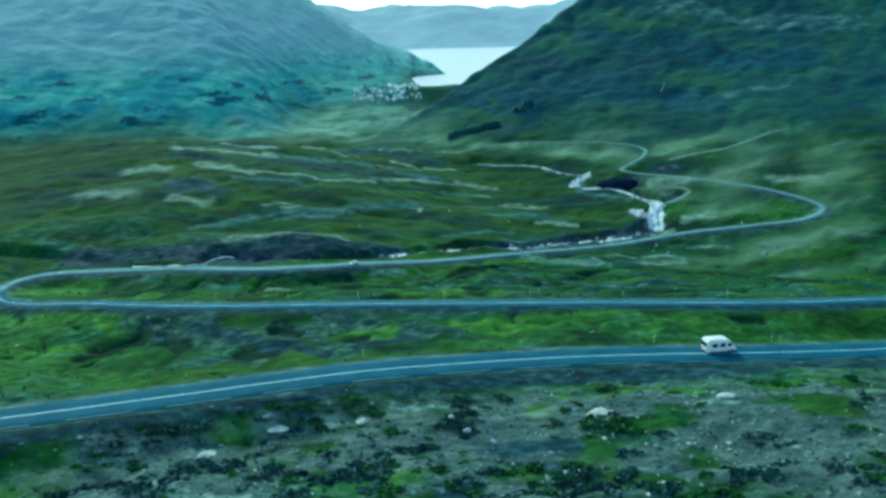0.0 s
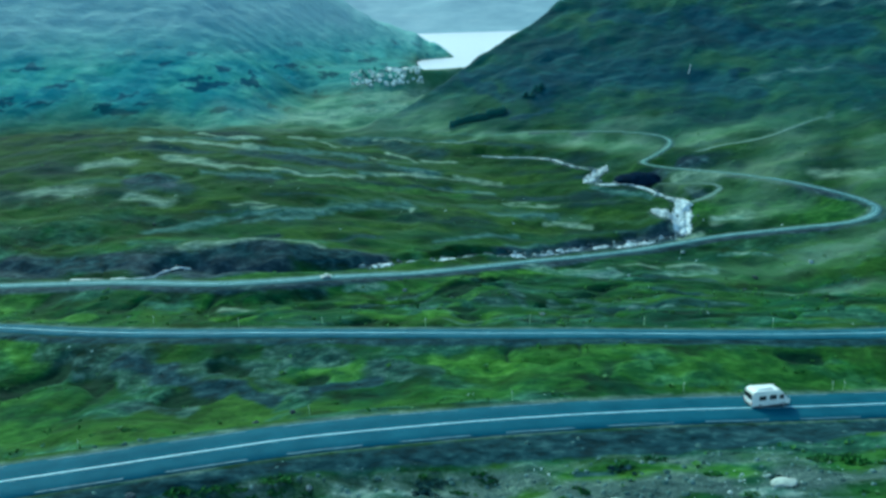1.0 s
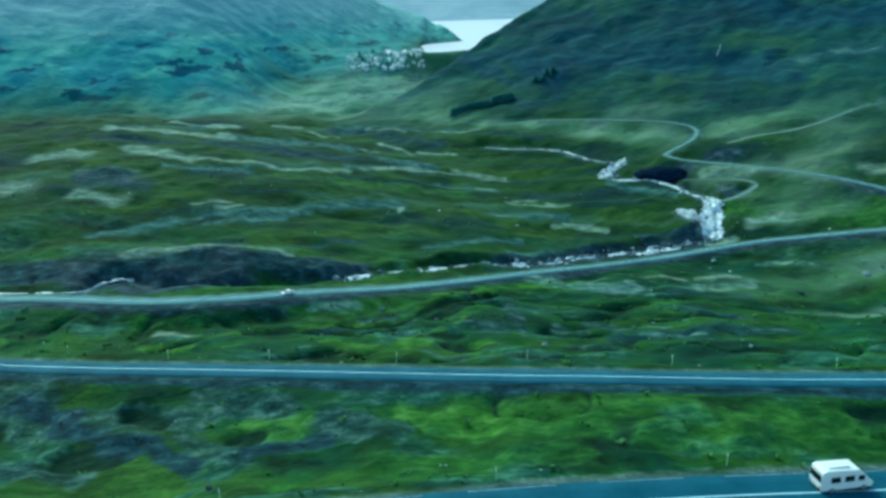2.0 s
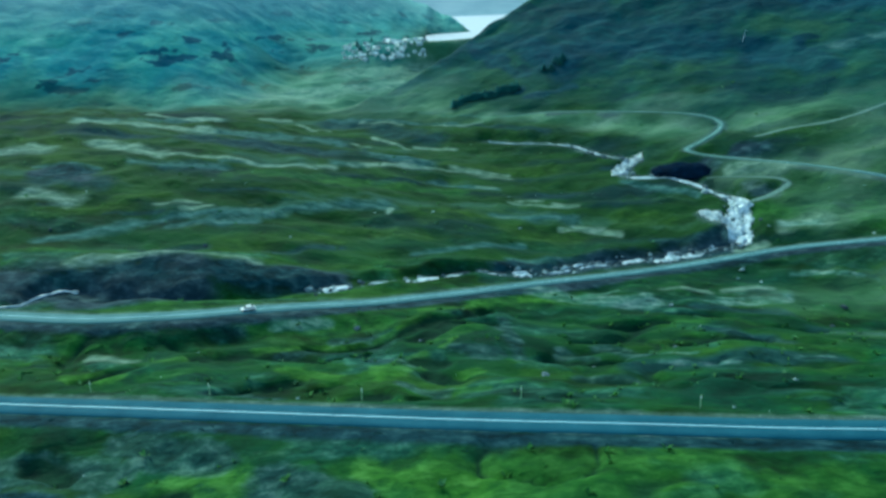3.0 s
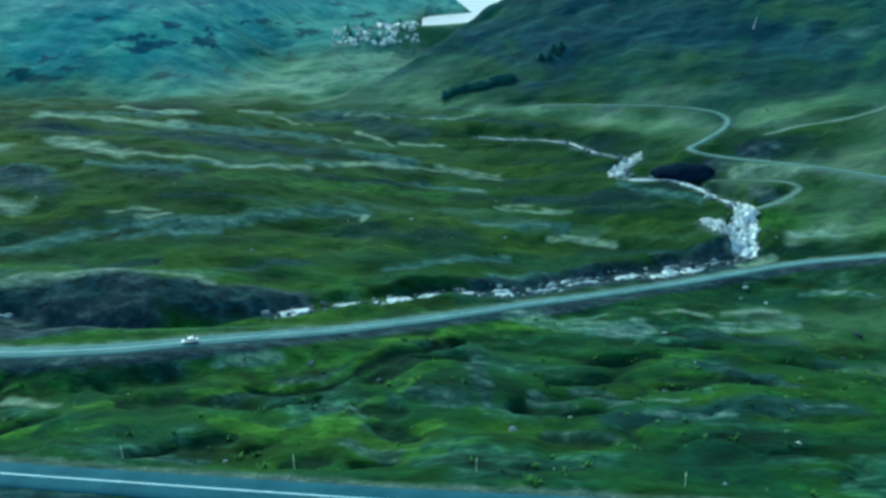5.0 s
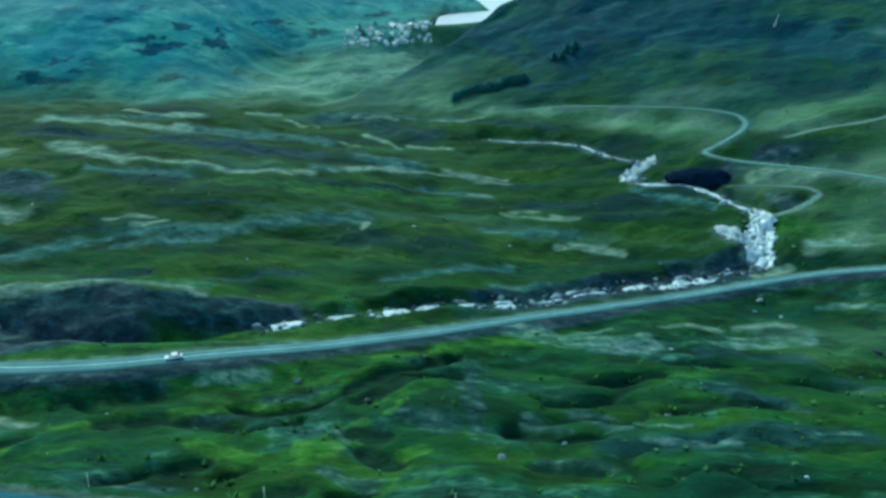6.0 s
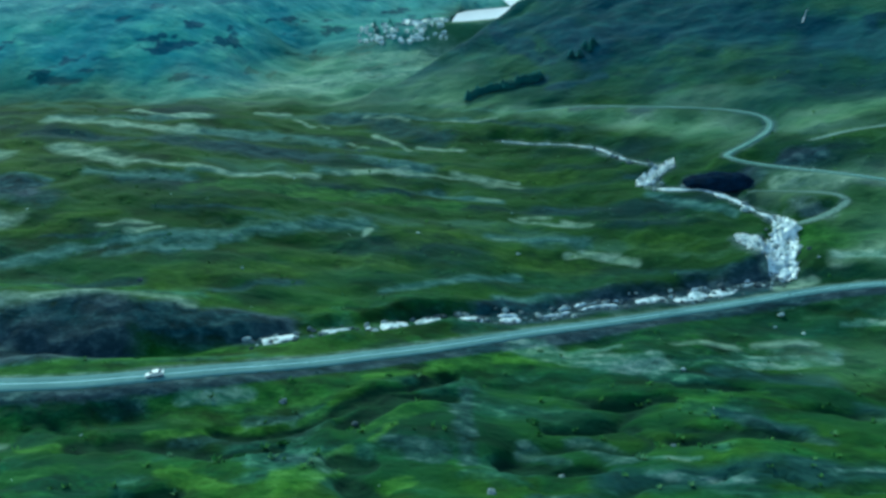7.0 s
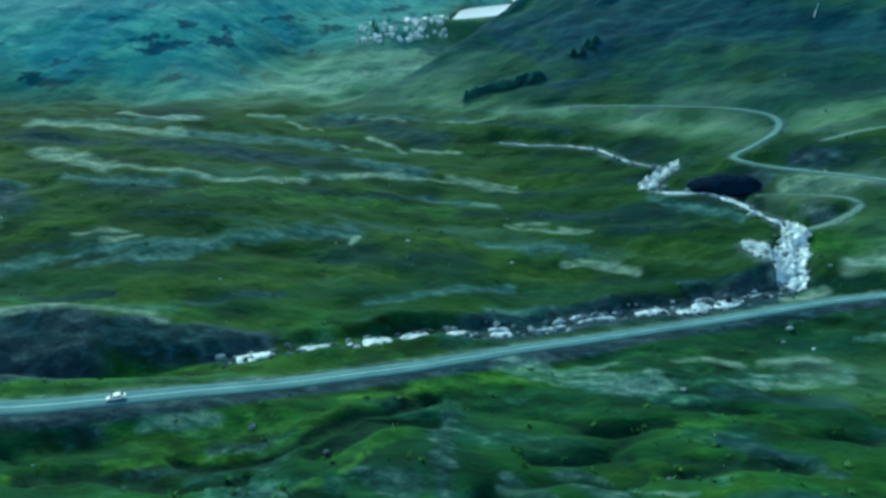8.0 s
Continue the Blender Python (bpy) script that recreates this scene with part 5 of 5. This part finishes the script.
for v in bm.verts:
    lump = noise.noise(v.co * 1.7) * 0.16 + noise.noise(v.co * 4.1) * 0.07
    v.co *= 1 + lump
    v.co = Vector((v.co.x * 6.4, v.co.y * 2.6, v.co.z * (2.5 if v.co.z > 0 else 1.2)))
outcrop = part("rock_outcrop", bm, DARK_ROCK)
outcrop.matrix_world = pose(66.2, 240.6, ground_z(66.2, 240.0) + 0.6, 0, 0, -16)
tagged(outcrop, "dark rock outcrop overhanging the stream", "rock")


# ---- roadside marker poles ----
def tube(bm, x, y, z0, z1, r, sides=8):
    bmesh.ops.create_cone(bm, cap_ends=True, segments=sides, radius1=r, radius2=r * 0.85, depth=z1 - z0, matrix=Matrix.Translation((x, y, (z0 + z1) / 2)))


def marker_pole():
    base = new("marker_pole")
    bm = bmesh.new()
    tube(bm, 0, 0, -0.2, 1.5, 0.055)
    part("pole", bm, POLE_PAINT, base)
    bm = bmesh.new()
    tube(bm, 0, 0, 1.1, 1.3, 0.065)
    part("reflector_band", bm, POLE_BAND, base, "white reflector band")
    bm = bmesh.new()
    tube(bm, 0, 0, -0.1, 0.08, 0.1)
    part("foot", bm, PLASTIC, base)
    return tagged(base, "thin pale yellow marker pole beside the road", "pole", "roadside poles")


first = marker_pole()
spots = ((-59, 106.6), (-31.4, 110.4), (17.2, 118.2), (39.2, 121.6), (59.6, 123.9), (61.2, 124.1), (-6.7, 115), (-9, 147.2), (7, 145), (22.8, 143.4), (39.7, 141.4), (59, 140.8), (-37, 153.2), (-22.4, 149.4))
for k, (x, y) in enumerate(spots):
    at = pose(x, y, ground_z(x, y), 3 * math.sin(k * 2.2), 3 * math.cos(k * 1.3), k * 40)
    if k:
        copy_thing(first, at)
    else:
        first.matrix_world = at


# ---- vehicles ----
def prism(bm, outline, half, inset=0.0, top=0.0):
    """A body from its side outline (x, z), half its width, narrowed by inset above the height top."""
    left, right = [], []
    for x, z in outline:
        w = half - (inset * min(1.0, max(0.0, (z - top) / 0.8)) if z > top else 0)
        left.append(bm.verts.new((x, w, z)))
        right.append(bm.verts.new((x, -w, z)))
    bm.faces.new(left)
    bm.faces.new(right[::-1])
    for k in range(len(outline)):
        bm.faces.new((left[k - 1], right[k - 1], right[k], left[k]))
    bmesh.ops.recalc_face_normals(bm, faces=bm.faces)


def slab(bm, x0, x1, y0, y1, z0, z1):
    bmesh.ops.create_cube(bm, size=1, matrix=Matrix.Translation(((x0 + x1) / 2, (y0 + y1) / 2, (z0 + z1) / 2)) @ Matrix.Diagonal((x1 - x0, y1 - y0, z1 - z0, 1)))


def rounded(bm, width=0.05, segments=2):
    bmesh.ops.bevel(bm, geom=list(bm.edges), offset=width, segments=segments, affect="EDGES", profile=0.6)


def wheel(parent, x, y, r):
    bm = bmesh.new()
    bmesh.ops.create_cone(bm, cap_ends=True, segments=20, radius1=r, radius2=r, depth=0.22, matrix=Matrix.Translation((x, y, r)) @ Matrix.Rotation(math.pi / 2, 4, "X"))
    rounded(bm, 0.03, 1)
    tyre = part("wheel", bm, RUBBER, parent, "black rubber tyre")
    bm = bmesh.new()
    side = 0.115 if y > 0 else -0.115
    bmesh.ops.create_cone(bm, cap_ends=True, segments=16, radius1=r * 0.58, radius2=r * 0.5, depth=0.02, matrix=Matrix.Translation((x, y + side, r)) @ Matrix.Rotation(math.pi / 2, 4, "X"))
    part("rim", bm, STEEL, tyre, "grey steel rim")


def vehicle(name, outline, half, inset, top, paint, windows, screens, wheels, lamps, label):
    base = new(name)
    bm = bmesh.new()
    prism(bm, outline, half, inset, top)
    rounded(bm, 0.07, 2)
    part("body", bm, paint, base, smooth=False)
    for x0, x1, z0, z1 in windows:
        for sign in (-1, 1):
            w0, w1 = half - inset * max(0, (z0 - top) / 0.8) + 0.006, half - inset * min(1, max(0, (z1 - top) / 0.8)) + 0.006
            bm = bmesh.new()
            inner = [bm.verts.new((x, sign * (w - 0.03), z)) for x, w, z in ((x0, w0, z0), (x1, w0, z0), (x1 - 0.05, w1, z1), (x0 + 0.03, w1, z1))]
            outer = [bm.verts.new((v.co.x, v.co.y + sign * 0.03, v.co.z)) for v in inner]
            bm.faces.new(inner[::-1])
            bm.faces.new(outer)
            for k in range(4):
                bm.faces.new((inner[k - 1], inner[k], outer[k], outer[k - 1]))
            bmesh.ops.recalc_face_normals(bm, faces=bm.faces)
            part("side_window", bm, GLASS_DARK, base, "dark tinted side window")
    for pane, (xa, za, xb, zb) in screens:
        bm = bmesh.new()
        w0, w1 = half - 0.22, half - 0.12
        thick = 0.02 if xa > 0 else -0.02
        quad = [bm.verts.new(c) for c in ((xa, w1, za), (xa, -w1, za), (xb, -w0, zb), (xb, w0, zb))]
        more = [bm.verts.new((v.co.x + thick, v.co.y, v.co.z + 0.012)) for v in quad]
        bm.faces.new(quad)
        bm.faces.new(more)
        for k in range(4):
            bm.faces.new((quad[k - 1], quad[k], more[k], more[k - 1]))
        bmesh.ops.recalc_face_normals(bm, faces=bm.faces)
        part(pane, bm, GLASS_DARK, base, "dark sloping glass")
    for x, r in wheels:
        for sign in (-1, 1):
            wheel(base, x, sign * (half - 0.10), r)
    for kind, x, z, mat in lamps:
        for sign in (-1, 1):
            bm = bmesh.new()
            slab(bm, x - 0.05, x + 0.05, sign * (half - 0.32), sign * (half - 0.08), z - 0.09, z + 0.09)
            rounded(bm, 0.02, 1)
            part(kind, bm, mat, base)
    lo, hi = outline[0][0], max(x for x, _ in outline)
    for x in (lo - 0.04, hi - 0.06):
        bm = bmesh.new()
        slab(bm, x, x + 0.12, -half + 0.06, half - 0.06, 0.36, 0.58)
        rounded(bm, 0.03, 1)
        part("bumper", bm, PLASTIC, base, "dark plastic bumper")
    bm = bmesh.new()
    slab(bm, lo + 0.3, hi - 0.3, -half + 0.12, half - 0.12, 0.22, 0.46)
    part("underbody", bm, PLASTIC, base)
    return tagged(base, label, "van" if "van" in name else "car")


camper = vehicle("camper_van", ((-2.70, 0.42), (2.60, 0.42), (2.72, 0.90), (2.28, 1.22), (1.62, 2.00), (1.15, 2.42), (-2.2, 2.58), (-2.62, 2.42), (-2.78, 1.0)), 0.98, 0.0, 1.25, VAN_WHITE,
    ((-1.80, -0.75, 1.22, 1.85), (-0.35, 0.70, 1.22, 1.85), (1.05, 1.78, 1.22, 1.80)), (("windscreen", (2.24, 1.30, 1.66, 1.98)), ("rear_window", (-2.80, 1.35, -2.76, 2.1))),
    ((1.75, 0.34), (-1.6, 0.34)), (("headlight", 2.66, 0.86, LAMP_CLEAR), ("tail_light", -2.76, 0.85, LAMP_RED)), "white high-roofed camper van on the asphalt road")
for x0, x1, z0, z1, name in ((-1.9, 0.3, 2.60, 2.70, "roof_box"), (-2.74, -2.3, 1.15, 1.2, "side_trim")):
    bm = bmesh.new()
    slab(bm, x0, x1, -0.55, 0.55, z0 - 0.06, z1)
    rounded(bm, 0.03, 1)
    part(name, bm, VAN_WHITE if name == "roof_box" else PLASTIC, camper)


def on_road(ob, key, x, y, across, flip=False):
    line = LINES[key]
    d = np.hypot(line.xy[:, 0] - x, line.xy[:, 1] - y)
    k = int(d.argmin())
    way = line.xy[min(k + 2, len(line.xy) - 1)] - line.xy[max(k - 2, 0)]
    turn = math.degrees(math.atan2(way[1], way[0])) + (180 if flip else 0)
    side = normals_of(line.xy)[k] * across
    ob.matrix_world = pose(line.xy[k][0] + side[0], line.xy[k][1] + side[1], line.z[k] + 0.0, 0, 0, turn)


on_road(camper, "a", 48.2, 118, 0.7)
camper.matrix_world = camper.matrix_world @ Matrix.Scale(0.93, 4)
saloon = vehicle("saloon_car", ((-2.15, 0.36), (2.15, 0.36), (2.22, 0.72), (1.2, 0.92), (0.45, 1.40), (-1.0, 1.42), (-1.75, 1.0), (-2.2, 0.92)), 0.88, 0.0, 0.9, CAR_SILVER,
    ((-1.2, -0.35, 0.98, 1.32), (-0.2, 0.55, 0.98, 1.32)), (("windscreen", (1.16, 0.97, 0.52, 1.38)), ("rear_window", (-1.72, 1.04, -1.08, 1.40))),
    ((1.35, 0.31), (-1.3, 0.31)), (("headlight", 2.16, 0.66, LAMP_CLEAR), ("tail_light", -2.16, 0.72, LAMP_RED)), "small white saloon car on the hairpin road")
on_road(saloon, "b", -11, 173, -0.3, True)
saloon.matrix_world = saloon.matrix_world @ Matrix.Scale(0.44, 4)


# ---- village by the fjord ----
def house(w, d, h, wall, roof, label):
    base = new("house")
    bm = bmesh.new()
    slab(bm, -w / 2, w / 2, -d / 2, d / 2, -0.6, h)
    for s in (-1, 1):
        a = [bm.verts.new((s * w / 2, -d / 2, h)), bm.verts.new((s * w / 2, d / 2, h)), bm.verts.new((s * w / 2, 0, h + d * 0.42))]
        bm.faces.new(a if s > 0 else a[::-1])
    part("wall", bm, wall, base)
    bm = bmesh.new()
    t, o = 0.12, 0.18
    for s in (-1, 1):
        e, r = (s * (d / 2 + o), h - 0.12), (0, h + d * 0.42 + 0.02)
        v = [bm.verts.new((x, y, z + k)) for k in (0, t) for x, (y, z) in ((-w / 2 - o, e), (w / 2 + o, e), (w / 2 + o, r), (-w / 2 - o, r))]
        for f in ((0, 1, 2, 3), (7, 6, 5, 4), (0, 4, 5, 1), (1, 5, 6, 2), (2, 6, 7, 3), (3, 7, 4, 0)):
            bm.faces.new([v[k] for k in f])
    bmesh.ops.recalc_face_normals(bm, faces=bm.faces)
    top = part("roof", bm, roof, base)
    bm = bmesh.new()
    slab(bm, w * 0.2, w * 0.2 + 0.25, -0.14, 0.14, h + d * 0.3, h + d * 0.42 + 0.4)
    part("chimney", bm, WALL_GREY, top)
    for k in (-1, 1):
        bm = bmesh.new()
        slab(bm, k * w * 0.3 - 0.22, k * w * 0.3 + 0.22, -d / 2 - 0.03, -d / 2 + 0.05, h * 0.42, h * 0.8)
        part("window", bm, GLASS_DARK, base, "dark window pane")
    bm = bmesh.new()
    slab(bm, -0.2, 0.2, -d / 2 - 0.035, -d / 2 + 0.05, -0.1, h * 0.72)
    part("door", bm, WOOD, base, "brown wooden door")
    return tagged(base, label, "house", "village houses")


models = [house(2.6, 1.7, 1.5, WALL_WHITE, ROOF_PALE, "small white house with a pale metal roof"), house(2.2, 1.6, 1.6, WALL_WHITE, ROOF_DARK, "small white house with a dark slate roof"),
    house(3.2, 1.9, 1.5, WALL_GREY, ROOF_PALE, "long grey house with a pale roof"), house(2.0, 1.5, 1.4, WALL_WHITE, ROOF_PALE, "low white outbuilding with a pale roof")]
rng = random.Random(9)
used = set()
for k in range(96):
    x = rng.uniform(-19, 9) if k % 3 else rng.uniform(-8, 9)
    y = 346.5 - 0.1 * x + rng.uniform(-7, 6)
    m = rng.choice((0, 1, 2, 2, 3)) if k > 3 else k
    at = pose(x, y, ground_z(x, y), 0, 0, rng.uniform(-40, 40)) @ Matrix.Scale(rng.uniform(0.30, 0.50), 4)
    if m in used:
        copy_thing(models[m], at).scale = at.to_scale()
    else:
        models[m].matrix_world = at
        used.add(m)


def spruce(height, seed):
    base = new("spruce_tree")
    rng = np.random.RandomState(seed)
    bm = bmesh.new()
    bmesh.ops.create_cone(bm, cap_ends=True, segments=7, radius1=height * 0.035, radius2=height * 0.008, depth=height, matrix=Matrix.Translation((0, 0, height / 2 - 0.2)))
    part("trunk", bm, BARK, base)
    n = 320
    t = rng.rand(n) ** 0.8
    a, r = rng.uniform(0, math.tau, n), (1 - t) * height * 0.24 * (0.5 + 0.5 * rng.rand(n)) + 0.03
    c = np.stack([r * np.cos(a), r * np.sin(a), height * (0.1 + 0.9 * t) - r * 0.35], -1)
    out = np.stack([np.cos(a), np.sin(a), -0.45 * np.ones(n)], -1)
    side = np.stack([-np.sin(a), np.cos(a), 0.2 * rng.randn(n)], -1)
    s = (0.05 + 0.06 * (1 - t))[:, None] * height
    v = np.stack([c - side * s * 0.5 - out * s * 0.3, c + out * s, c + side * s * 0.5 - out * s * 0.3], 1)
    crown = new("crown", sheet("crown", v.reshape(-1, 3), np.arange(3 * n).reshape(-1, 3), NEEDLES, False))
    crown.parent = base
    return tagged(base, "dark green spruce tree", "tree", "spruces")


trees = [spruce(4.2, 1), spruce(3.2, 2), spruce(2.4, 3)]
seen_trees = set()
rng = random.Random(12)
groves = [(3 + rng.uniform(-1.2, 1.2), 350 + rng.uniform(-2, 2), 1 + k % 2) for k in range(3)] + [(rng.uniform(-16, 8), 349 + rng.uniform(-8, 5), k % 3) for k in range(14)]
groves += [(17.5 + 18 * k / 49 + rng.uniform(-0.7, 0.7), 290.8 + 2.6 * k / 49 + rng.uniform(-1.0, 1.0), 1 + k % 2) for k in range(50)]
groves += [(46 + rng.uniform(-3, 3), 298 + rng.uniform(-2, 2), 1 + k % 2) for k in range(9)]
for k, (x, y, m) in enumerate(groves):
    at = pose(x, y, ground_z(x, y), 0, 0, rng.uniform(0, 360)) @ Matrix.Diagonal((1.5, 1.5, 0.55, 1) if y < 305 else (1, 1, 0.8, 1) if k < 3 else (0.7, 0.7, 0.5, 1))
    if m in seen_trees:
        copy_thing(trees[m], at).scale = at.to_scale()
    else:
        trees[m].matrix_world = at
        seen_trees.add(m)

# a thin pale fall of water on the hillside
xs, ys = np.linspace(95, 97, 14), np.linspace(291.5, 295, 14)
fall_xy = np.stack([xs, ys], 1)
thin = new("water_thread", ribbon("water_thread", fall_xy, land(xs, ys) + 0.25, (-0.08, 0, 0.08), (0.15, 0, 0.15), FOAM))
tagged(thin, "thin white fall of water on the hillside", "waterfall", kind="structure")
